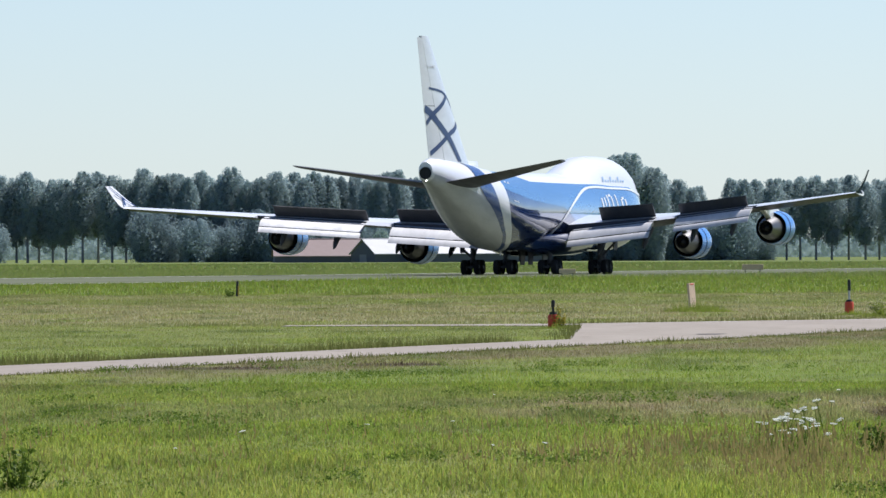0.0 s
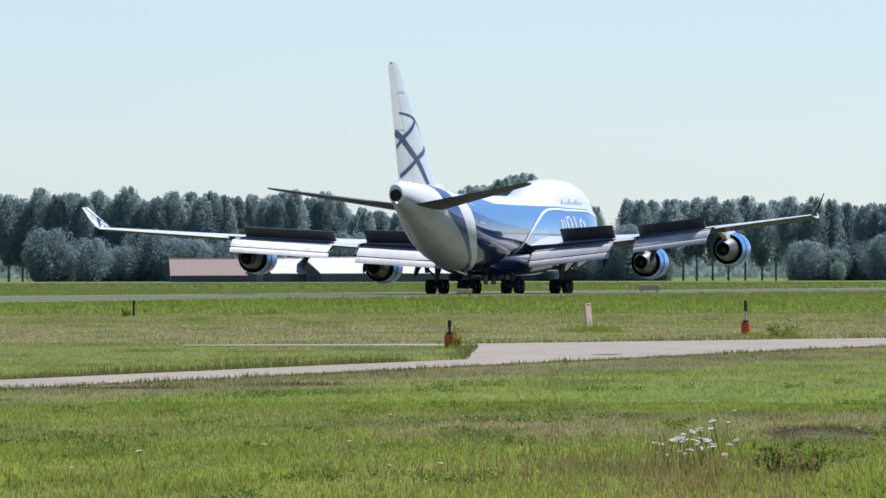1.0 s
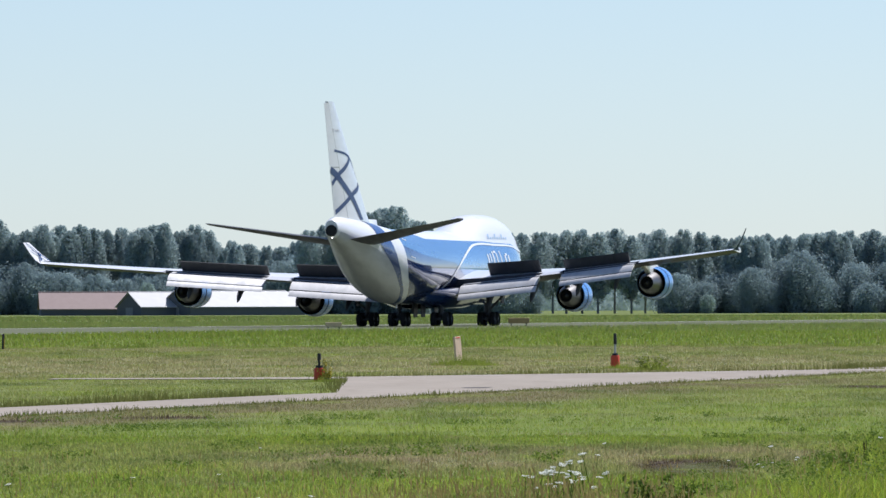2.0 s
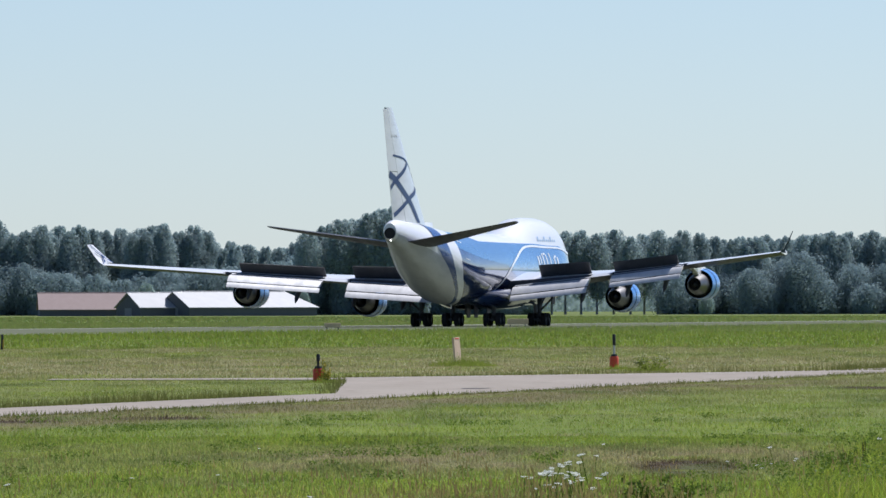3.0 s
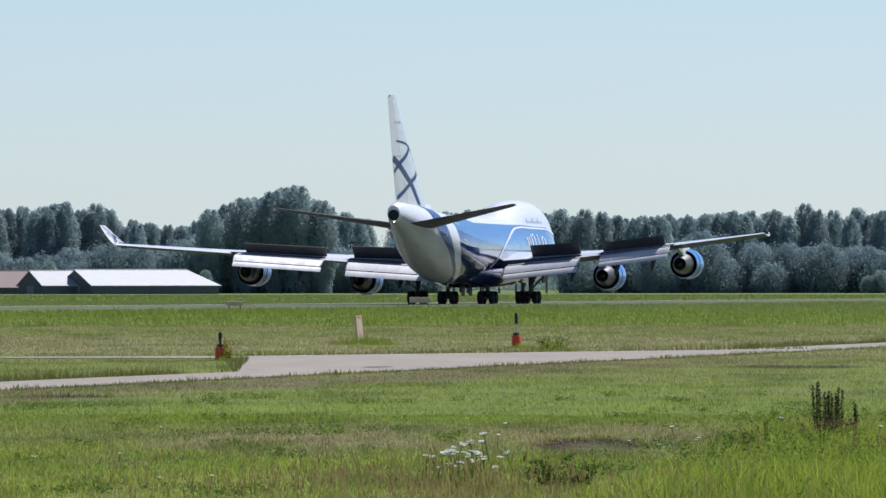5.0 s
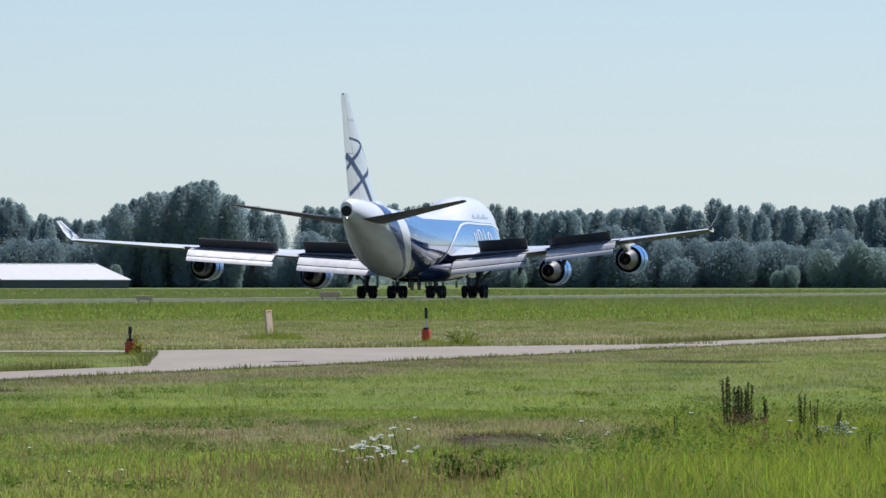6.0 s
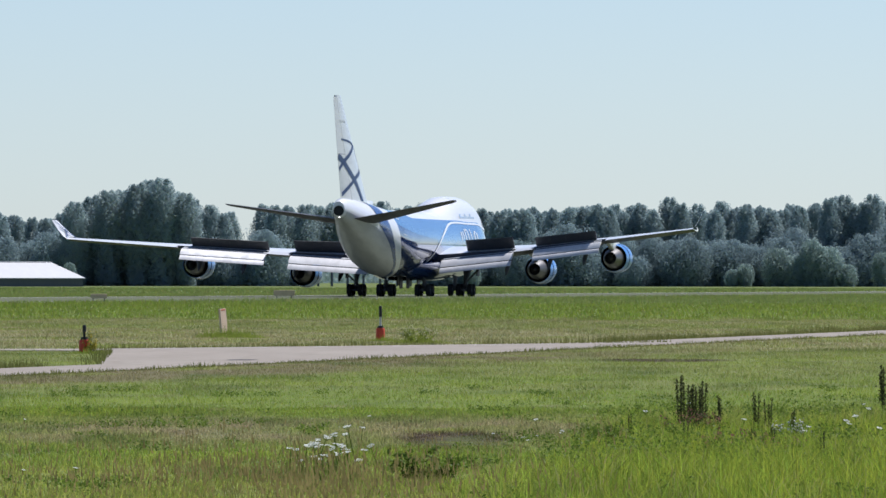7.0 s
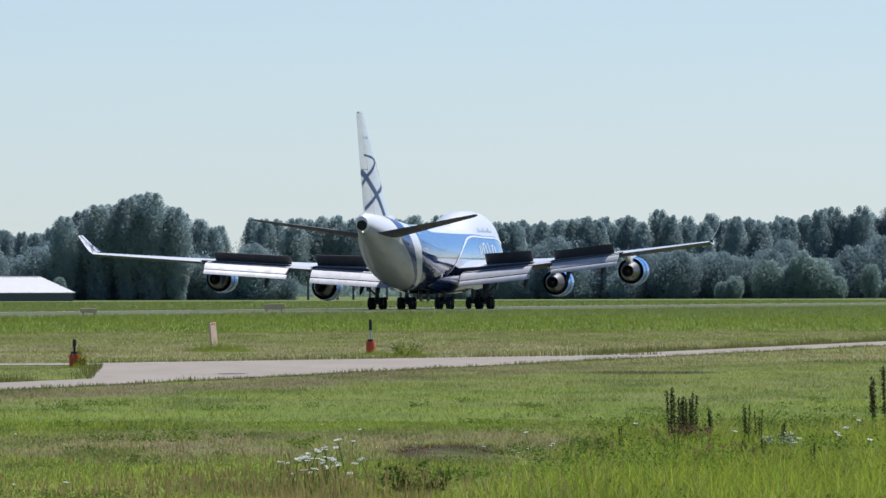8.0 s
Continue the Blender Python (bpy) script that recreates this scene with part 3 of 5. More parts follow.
def build_engine(craft, side, y, s, z, wy):
    o = (side * y, 33 - s, z)
    n = 32
    cowl = spin([(0.05, 1.12), (0.0, 1.20), (-0.12, 1.29), (-0.6, 1.40), (-1.4, 1.45), (-2.3, 1.43), (-3.1, 1.36), (-3.55, 1.30), (-3.56, 1.27)], o, n, (False, False))
    eng = link("engine", *cowl, COWL, craft, "turbofan engine in a glossy blue cowling", smooth=True)
    link("lip", *spin([(0.06, 1.13), (0.02, 1.21), (-0.12, 1.305), (-0.3, 1.36)], o, n, (False, False)), ALU, eng, "bare metal intake lip", smooth=True)
    link("fan", *spin([(-0.7, 1.125), (-0.72, 0.5), (-0.5, 0.34), (-0.2, 0.02)], o, n), DULLBLACK, eng, "dark fan", smooth=True)
    # duct walls are coloured black for the shade inside the hollow
    link("fan_duct", *spin([(-3.562, 1.275), (-3.4, 1.255), (-2.9, 1.25), (-2.3, 1.22), (-2.32, 0.9)], o, n, (False, False)), DULLBLACK, eng, "dark fan exhaust duct")
    link("reverser_sleeve", *spin([(-2.42, 1.435), (-2.43, 1.425), (-2.55, 1.418), (-2.56, 1.43)], o, n, (False, False)), DULLBLACK, eng, "dark gap of the opened reverser")
    link("core_cowl", *spin([(-2.4, 1.04), (-3.4, 1.03), (-4.2, 0.93), (-5.0, 0.76), (-5.6, 0.60), (-5.61, 0.57), (-5.0, 0.58)], o, n, (True, False)), STEEL, eng, "bare steel core nozzle", smooth=True)
    link("exhaust", *spin([(-5.1, 0.575), (-5.12, 0.05)], o, n), DULLBLACK, eng, "black exhaust opening")
    link("exhaust_plug", *spin([(-5.0, 0.36), (-5.5, 0.3), (-5.8, 0.14), (-5.9, 0.02)], o, 20), DULLBLACK, eng, smooth=True)
    # dark vents on the core and a fan strake
    for a in (20, 60):
        c, d = math.cos(radians(a)), math.sin(radians(a))
        link("vent", *box(o[0] + 0.87 * c, o[1] - 3.8, o[2] + 0.87 * d, 0.16, 0.3, 0.16), DULLBLACK, eng)
    # pylon, from the cowl's top back under the wing
    cut = wing_te(wy) - wing_le(wy)
    ly = 33 - wing_le(wy)
    zl = wing_z(wy) + cut * math.sin(wing_twist(wy))
    side_line = [(o[1] - 0.9, o[2] + 1.40), (o[1] - 2.0, o[2] + 1.72), (ly + 0.3, zl + 0.25), (ly - 0.8, zl + 0.15), (ly - cut * 0.55, wing_z(wy) + 0.05 + cut * 0.45 * math.sin(wing_twist(wy))),
                 (o[1] - 5.6, o[2] + 1.15), (o[1] - 4.6, o[2] + 0.72), (o[1] - 2.6, o[2] + 0.8)]
    link("pylon", *plate(side_line, o[0] - 0.24, o[0] + 0.24), WHITE, craft, "white engine pylon", smooth=False)
    return eng


def wheel_mesh():
    prof = [(-0.16, 0.0), (-0.17, 0.16), (-0.10, 0.27), (-0.2, 0.30), (-0.235, 0.42), (-0.22, 0.55), (-0.14, 0.615), (0.14, 0.615), (0.22, 0.55), (0.235, 0.42), (0.2, 0.30), (0.10, 0.27), (0.17, 0.16), (0.16, 0.0)]
    n = 26
    rings = [[(x, r * math.cos(k * math.tau / n) if r else 0.0, r * math.sin(k * math.tau / n) if r else 0.0) for k in range(n)] for x, r in [(a, max(b, 0.01)) for a, b in prof]]
    v, f = loft(rings)
    mi = [0] * len(f)
    for i in range(len(prof) - 1):
        if i < 3 or i >= len(prof) - 4:
            for k in range(n):
                mi[i * n + k] = 1
    ob = link("wheel", v, f, [RUBBER, GEAR], None, "black tyre on a grey hub", smooth=True, mi=mi)
    return ob


BANK = -0.9
WHEELS = []      # (object, place in its parent, radius)


def build_gear(craft, x, s, proto, pairs=((0.735, 0.56), (-0.735, 0.56)), name="main_gear", top=2.7):
    """A bogie with its strut; wheels are parts of it. The bank of the airframe is taken out of its height."""
    y = 33 - s
    dz = x * math.sin(radians(BANK))
    strut = join(tube((x, y, 0.55 + dz), (x, y, top), 0.17, 0.21, 14), tube((x, y, 0.95 + dz), (x, y, 1.3 + dz), 0.25, 0.25, 14))
    if len(pairs) > 1:
        strut = join(strut, tube((x, y + 0.95, 0.62 + dz), (x, y - 0.95, 0.62 + dz), 0.13, 0.13, 10))
    for py, px in pairs:
        strut = join(strut, tube((x - px, y + py, 0.62 + dz), (x + px, y + py, 0.62 + dz), 0.09, 0.09, 8))
    gear = link(name, *strut, GEAR, craft, "grey landing gear strut with black tyres", smooth=True)
    sgn = 1 if x >= 0 else -1
    link("drag_brace", *tube((x, y + 0.1, 1.25 + dz), (x, y + 1.9, top), 0.09, 0.11), GEAR, gear)
    if len(pairs) > 1:
        link("side_brace", *tube((x, y, 1.35 + dz), (x + (1.25 if abs(x) > 4 else -0.9) * sgn, y + 0.2, top - 0.15), 0.09, 0.10), GEAR, gear)
        link("torque_link", *join(tube((x, y - 0.22, 1.25 + dz), (x, y - 0.62, 0.98 + dz), 0.07, 0.06, 8), tube((x, y - 0.62, 0.98 + dz), (x, y - 0.2, 0.68 + dz), 0.06, 0.07, 8)), GEAR, gear)
    for py, px in pairs:
        for sx in (-1, 1):
            w = new("wheel", proto.data)
            w.parent = gear
            w["label"] = "black tyre on a grey hub"
            w.location = (x + sx * px, y + py, 0.615 + dz)
            WHEELS.append((w, (x + sx * px, y + py, 0.615 + dz), 0.615))
    return gear


def fin_point(u, v, out=0.0, side=1):
    """u from the leading edge, v up the fin."""
    le, te = 54.9 + 12.2 * v, 67.4 + 3.15 * v
    th = 0.5 * (0.10 * (te - le)) * max(0.02, math.sin(math.pi * min(1, u ** 0.75 if u < 1 else 1)) ** 0.9)
    return (side * (th + out), 33 - (le + u * (te - le)), 9.2 + 10.02 * v)


def build_tail(craft):
    us = [0, 0.02, 0.08, 0.2, 0.4, 0.6, 0.72]
    vs = [-0.08, 0, 0.2, 0.4, 0.6, 0.8, 0.985, 1.0]
    rings = [[fin_point(u, v) for u in us] + [fin_point(u, v, 0, -1) for u in reversed(us[1:])] for v in vs]
    fin = link("fin", *loft(rings), FINSHADE, craft, "tall white tail fin with navy crossing bands", smooth=True)
    ur = [0.728, 0.82, 0.92, 1.0]
    for a, b in ((0.01, 0.44), (0.445, 0.985)):
        rings = [[fin_point(u, v) for u in ur] + [fin_point(u, v, 0, -1) for u in reversed(ur)] for v in (a, (a + b) / 2, b)]
        link("rudder", *loft(rings), FINSHADE, fin, smooth=True)
    rings = [[(0.0 + 0.5 * k * h, 33 - s, 8.38 + h * 1.0) for k, h in ((1, 0), (0.5, 0.5), (0, 1), (-0.5, 0.5), (-1, 0))] for s, h in ((51.5, 0.25), (53.5, 0.55), (55.4, 1.25), (56.6, 1.7))]
    link("dorsal_fillet", *loft([[(x * 0.5, y, 8.3 + (z - 8.38)) for x, y, z in r] for r in rings]), WHITE, fin, smooth=True)
    bands = (([(0.80, 0.585), (0.26, 0.545), (0.05, 0.43), (0.035, 0.335)], 0.18),
             ([(0.22, 0.525), (0.55, 0.44), (0.81, 0.375), (0.985, 0.30)], 0.42),
             ([(0.99, 0.42), (0.82, 0.365), (0.56, 0.215), (0.46, 0.12), (0.38, -0.02)], 0.62),
             ([(0.05, 0.315), (0.28, 0.26), (0.52, 0.21), (0.97, 0.06)], 0.42))
    for side in (1, -1):
        for pts, wd in bands:
            line = smooth_line(pts, 8)
            ring = []
            for i, (u, v) in enumerate(line):
                p0, p1 = Vector(fin_point(*line[max(i - 1, 0)])), Vector(fin_point(*line[min(i + 1, len(line) - 1)]))
                d = p1 - p0
                n2 = Vector((0, -d.z, d.y)).normalized() * wd / 2
                row = []
                for k in (-1, -0.33, 0.33, 1):
                    dz, dy = n2.z * k, n2.y * k
                    v2 = v + dz / 10.02
                    # move along the chord after the sweep that the height change brings
                    p = fin_point(u, v)
                    le, te = 54.9 + 12.2 * v2, 67.4 + 3.15 * v2
                    u2 = (33 - (p[1] + dy) - le) / (te - le)
                    row.append(fin_point(min(max(u2, 0.0), 1.0), min(max(v2, 0.0), 1), 0.02, side))
                ring.append(row)
            link("band", *loft(ring, close=False), FINBAND, fin, "navy painted band", smooth=True)
    for i in range(3):   # registration, as plain bars
        c = 0.40 + i * 0.13
        pts = [fin_point(c + du, 0.745 + dv, 0.02, 1) for du, dv in ((0, 0), (0.07, 0), (0.07, 0.022), (0, 0.022))]
        link("marking", pts, [(0, 1, 2, 3)], GREY, fin, "grey painted marking")
    for side in (1, -1):
        rings = []
        for y in (0.5, 1.5, 4, 7.5, 10.6, 11.08):
            k = y / 11.08
            le = 57.6 + 8.7 * k + (0.35 if y > 11 else 0)
            te = 65.6 + 2.95 * k
            z = 7.35 + 1.72 * k
            ring = [(side * y, 33 - (le + u * (te - le)), z + h * (te - le) - (1 - u) * (te - le) * math.sin(radians(3.2))) for u, h in airfoil(0.085, -0.004)]
            rings.append(ring)
        st = link("tailplane", *loft(rings), SHADEGREY, craft, "grey swept tailplane", smooth=True)
        for ya, yb in ((1.9, 6.2), (6.3, 10.7)):
            rings = []
            for y in (ya, yb):
                k = y / 11.08
                le, te = 57.6 + 8.7 * k, 65.6 + 2.95 * k
                z = 7.35 + 1.72 * k
                sec = airfoil(0.090, -0.004, 0.74, 1.0, 4)
                rings.append([(side * y, 33 - (le + u * (te - le)) , z + h * (te - le) - (1 - u) * (te - le) * math.sin(radians(3.2))) for u, h in sec])
            link("elevator", *loft(rings), SHADEGREY, st, smooth=True)


def build_aircraft():
    craft = tagged(new("cargo_aircraft"), "white and blue four-engined cargo jet rolling out with spoilers raised", "aircraft")
    craft.empty_display_size = 4
    ss = [r[0] for r in BODY]
    fine = []
    for a, b in zip(ss, ss[1:]):
        n = max(1, int((b - a) / 1.2))
        fine += [a + (b - a) * i / n for i in range(n)]
    fine.append(ss[-1])
    rings = [[hull(s, k * 360 / 56) for k in range(56)] for s in fine]
    body = link("fuselage", *loft(rings), WHITE, craft, "white upper fuselage with mid-blue sides and navy belly", smooth=True)
    # tail cone opening and its light
    link("exhaust_ring", *join(spin([(-35.58, 0.42), (-35.68, 0.50), (-35.70, 0.44), (-35.5, 0.40)], (0, 0, 8.22), 24, (False, False))), DULLBLACK, body, "black auxiliary exhaust in the tail cone", smooth=True)
    link("exhaust_hole", *spin([(-35.62, 0.47), (-35.625, 0.03)], (0, 0, 8.22), 24), DULLBLACK, body)
    link("tail_light", *spin([(-35.60, 0.045), (-35.66, 0.035), (-35.68, 0.01)], (0.05, 0, 7.60), 10), LAMP, body, "lit white tail light", smooth=True)
    # blue side field under the white crown, navy belly, slanting bands before the tail
    crown = ((0.8, 22), (3, 30), (8, 42), (15, 42.5), (25, 46), (35, 47), (42.5, 48.5), (44.5, 58), (45.8, 66), (48, 80), (50, 88), (54, 88))
    waist = ((0.8, -30), (6, -24), (30, -18), (35, 6), (44, 14), (50, 20), (54, 22))
    white_fwd = ((90, 52.6), (70, 52.2), (38, 53.5), (12, 53.25), (-8, 52.75), (-26, 51.6), (-47, 49.2), (-70, 46.5), (-90, 44.5))
    band_fwd = ((90, 57.4), (58, 56.8), (25, 56.75), (5, 56.0), (-17, 54.7), (-36, 52.6), (-51, 50.2), (-70, 47.6), (-90, 45.6))
    band_aft = ((90, 59.6), (50, 59.9), (8, 59.7), (-14, 58.0), (-30, 55.2), (-44, 52.6), (-52, 51.0), (-70, 48.6), (-90, 46.6))

    belly_aft = ((90, 59.7), (8, 59.8), (-12, 58.2), (-20, 68.2), (-90, 68.2))

    def by_angle(table, a):
        return lerp(tuple((-k, s) for k, s in table), -a)[0]

    def band_field(name, mat, fwd, aft, side, out, label=""):
        rings = []
        for k in range(61):
            a = 90 - k * 3
            s0, s1 = by_angle(fwd, a), by_angle(aft, a)
            ring = []
            for i in range(25):
                x, y, z = hull(s0 + (s1 - s0) * i / 24, a, out)
                ring.append((side * x, y, z))
            rings.append(ring)
        return link(name, *loft(rings, close=False), mat, body, label, smooth=True)

    for side in (1, -1):
        rows, low = [], []
        for k in range(89):
            s = 0.8 + k * 0.6
            wa = lerp(waist, s)[0]
            rows.append((s, wa, lerp(crown, s)[0]))
            low.append((s, -90, wa + 1.5))
        patch("blue_side", BLUE, body, rows, side, 0.026, 24, "mid-blue painted side")
        patch("navy_belly", NAVY, body, low, side, 0.020, 24, "navy painted belly")
        # grey field paints the shade under the tail onto the white skin
        band_field("aft_belly", BELLYSHADE, band_aft, belly_aft, side, 0.034, "grey painted aft belly")
        band_field("white_band", WHITE, white_fwd, band_fwd, side, 0.042)
        band_field("band", BAND, band_fwd, band_aft, side, 0.042, "deep blue slanting band")
        ribbon("sweep_line", WHITE, body, [(3.5, 34), (8.25, 37.5), (15.5, 38.5), (22.0, 39.5), (26.0, 34), (30.5, 17), (33.5, 1), (35.75, -16), (37.2, -28), (39.0, -42), (42.0, -60)], (0.20, 0.24), side, 0.06, "thin white sweeping line")
        # large lettering on the side, as plain bars; a small line of it on the crown
        for s0, w0, lo, hi in ((20.6, 0.5, 5, 21), (19.6, 0.4, 8, 22), (18.4, 0.45, 4, 26), (17.2, 0.9, 23, 27), (16.9, 0.45, 6, 24), (15.3, 0.4, 8, 27), (13.4, 0.5, 5, 20), (12.6, 0.8, 19, 23), (12.0, 0.5, 8, 20)):
            patch("letter_bar", WHITE, body, [(s0 + w0, lo, hi), (s0, lo + 1.5, hi + 0.5)], side, 0.05, 5)
        for i in range(9):
            s0 = 17.4 - i * 0.92
            up = 3.2 if i in (0, 3, 6) else 0
            patch("crown_bar", PALEBLUE, body, [(s0, 47.5, 49.8 + up), (s0 - 0.5, 47.5, 49.8 + up)], side, 0.03, 4)
        for s0 in (52.3, 51.5):
            patch("marking", WHITE, body, [(s0, 35.5, 38.5), (s0 - 0.45, 35.5, 38.5)], side, 0.05, 3)
        # upper deck windows and cockpit glass
        for i in range(4):
            patch("cockpit_window", DULLBLACK, body, [(2.75 + i * 0.55, 66 - i * 7, 74 - i * 6), (3.2 + i * 0.55, 60 - i * 7, 70 - i * 6)], side, 0.02, 3)
        # doors along the aft side
        patch("door_seam", GREY, body, [(51.6, 6, 7.5), (50.2, 6, 7.5)], side, 0.035, 2)
        # vents on the aft belly
        patch("vent", DULLBLACK, body, [(59.0, -30, -26), (57.8, -31, -27)], side, 0.02, 2)
        # wing root fairing
        rings = []
        for s, k in ((18.5, 0.05), (21, 0.55), (25, 0.95), (31, 1.0), (36, 0.95), (39.5, 0.6), (43, 0.08)):
            ring = []
            for a in range(13):
                b = radians(-95 + a * 9)
                ring.append((side * (1.2 + (2.35 * k + 0.05) * math.cos(b) + (0.0)), 33 - s, 3.05 + 1.45 * math.sin(b) * (0.45 + 0.55 * k) - 0.05))
            rings.append(ring)
        link("wing_fairing", *loft(rings, close=False), NAVY, body, "navy wing root fairing", smooth=True)
    for side in (1, -1):
        build_wing(craft, side)
        build_engine(craft, side, 11.9, 23.3, 2.50, 11.9)
        build_engine(craft, side, 21.0, 32.0, 3.45, 21.0)
    build_tail(craft)
    proto = wheel_mesh()
    for x, s in ((-5.5, 31.9), (5.5, 31.9), (-1.92, 34.95), (1.92, 34.95)):
        build_gear(craft, x, s, proto)
    build_gear(craft, 0.0, 7.7, proto, pairs=((0.0, 0.46),), name="nose_gear", top=2.4)
    bpy.data.objects.remove(proto)
    # body gear doors, hanging open
    for x, s, h in ((0.35, 35.3, 1.5), (-0.35, 35.3, 1.5), (1.0, 33.0, 1.2), (-1.0, 33.0, 1.2)):
        link("gear_door", *plate([(33 - s + 1.1, 2.3), (33 - s - 1.1, 2.3), (33 - s - 0.8, 2.3 - h), (33 - s + 0.5, 2.3 - h)], x - 0.05, x + 0.05), SHADEGREY, craft, "hanging grey gear door")
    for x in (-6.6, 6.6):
        link("gear_door", *plate([(33 - 31 + 0.9, 3.2), (33 - 31 - 0.9, 3.2), (33 - 31 - 0.7, 1.9), (33 - 31 + 0.6, 1.9)], x - 0.05, x + 0.05), SHADEGREY, craft)
    for s in (44.0, 26.0):
        link("antenna", *plate([(33 - s, 1.98), (33 - s - 0.5, 1.98), (33 - s - 0.55, 1.6), (33 - s - 0.3, 1.6)], -0.03, 0.03), WHITE, craft)
    return craft


AIRCRAFT = build_aircraft()
V0, ACC, JERK = 25.56, -1.05, -0.07


def rolled(t):
    return V0 * t + ACC * t * t / 2 + JERK * t ** 3 / 6


def motions():
    rows = []
    for i in range(17):
        t = i * 0.5
        q = rolled(t)
        rows.append((t, pose(RX + fx * q, RY + fy * q, 0.035, 0, BANK, -(HEAD - 0.159 * (t - 4)))))
    walk(AIRCRAFT, rows)
    for w, at, r in WHEELS:
        walk(w, [(i / FPS, pose(*at, -math.degrees(rolled(i / FPS) / r), 0, 0)) for i in range(241)])


def worn_marks():
    """Worn pale marks near the path's far edge, and dark patches on it."""
    for i in range(9):
        y = 236 + i * 3.4
        x = -5.6 + (y - 236) * 0.58
        d = 0.5 + 0.25 * math.sin(i * 2.1)
        ob = link("worn_mark", [(x, y - 0.5, 0.026), (x + 1.2 * d, y - 0.15, 0.026), (x + 1.2 * d, y + 0.15, 0.026), (x, y - 0.2, 0.026)], [(0, 1, 2, 3)], LINE)
        tagged(ob, "worn pale mark on the concrete path", "mark", "worn path marks", "structure")


worn_marks()


tagged(link("tar_patch", [(-3.15, 201.6, 0.026), (-2.75, 201.9, 0.026), (-2.55, 203.6, 0.026), (-2.95, 203.4, 0.026), (-3.25, 202.9, 0.026)], [(0, 1, 2, 3, 4)], RUBBER),
       "small dark tar patch on the concrete path", "patch", kind="structure")


# ---------------------------------------------------------------- trees
rng = np.random.default_rng(7)


def leaf_cards(centres, size, flat=0.0):
    """Small folded leaf clumps: two triangles each, turned at random."""
    n = len(centres)
    a = rng.normal(size=(n, 3))
    a /= np.linalg.norm(a, axis=1)[:, None]
    b = rng.normal(size=(n, 3))
    b -= (b * a).sum(1)[:, None] * a
    b /= np.linalg.norm(b, axis=1)[:, None]
    sz = size * rng.uniform(0.6, 1.3, n)[:, None]
    c = np.cross(a, b)
    p0, p1 = centres - a * sz, centres + a * sz
    p2 = centres + b * sz * 0.55 + c * sz * 0.25
    p3 = centres - b * sz * 0.55 + c * sz * 0.25
    verts = np.stack([p0, p2, p1, p3], 1).reshape(-1, 3)
    k = np.arange(n)[:, None] * 4
    faces = np.concatenate([k + [0, 1, 2], k + [0, 2, 3]], 1).reshape(-1, 3)
    return verts, faces


def leaf_sprays(centres, facing, size, scatter=0.4):
    """Leaf sprays: one triangle each, lying roughly across the given direction."""
    n = len(centres)
    z = facing + rng.normal(size=(n, 3)) * scatter
    z /= np.linalg.norm(z, axis=1)[:, None]
    a = np.cross(z, rng.normal(size=(n, 3)))
    a /= np.linalg.norm(a, axis=1)[:, None]
    b = np.cross(z, a)
    r = size * rng.uniform(0.7, 1.25, n)[:, None]
    v = np.stack([centres + a * r, centres - a * r * 0.5 + b * r * 0.87, centres - a * r * 0.5 - b * r * 0.87], 1)
    return v.reshape(-1, 3), np.arange(n * 3).reshape(-1, 3)


def quick(name, verts, faces, mat, parent=None):
    """A mesh object straight from arrays of triangles."""
    me = bpy.data.meshes.new(name)
    nf = len(faces)
    me.vertices.add(len(verts))
    me.vertices.foreach_set("co", np.asarray(verts, np.float32).ravel())
    me.loops.add(nf * 3)
    me.loops.foreach_set("vertex_index", np.asarray(faces, np.int32).ravel())
    me.polygons.add(nf)
    me.polygons.foreach_set("loop_start", np.arange(nf, dtype=np.int32) * 3)
    me.update(calc_edges=True)
    me.materials.append(mat)
    ob = new(name, me)
    if parent:
        ob.parent = parent
    return ob


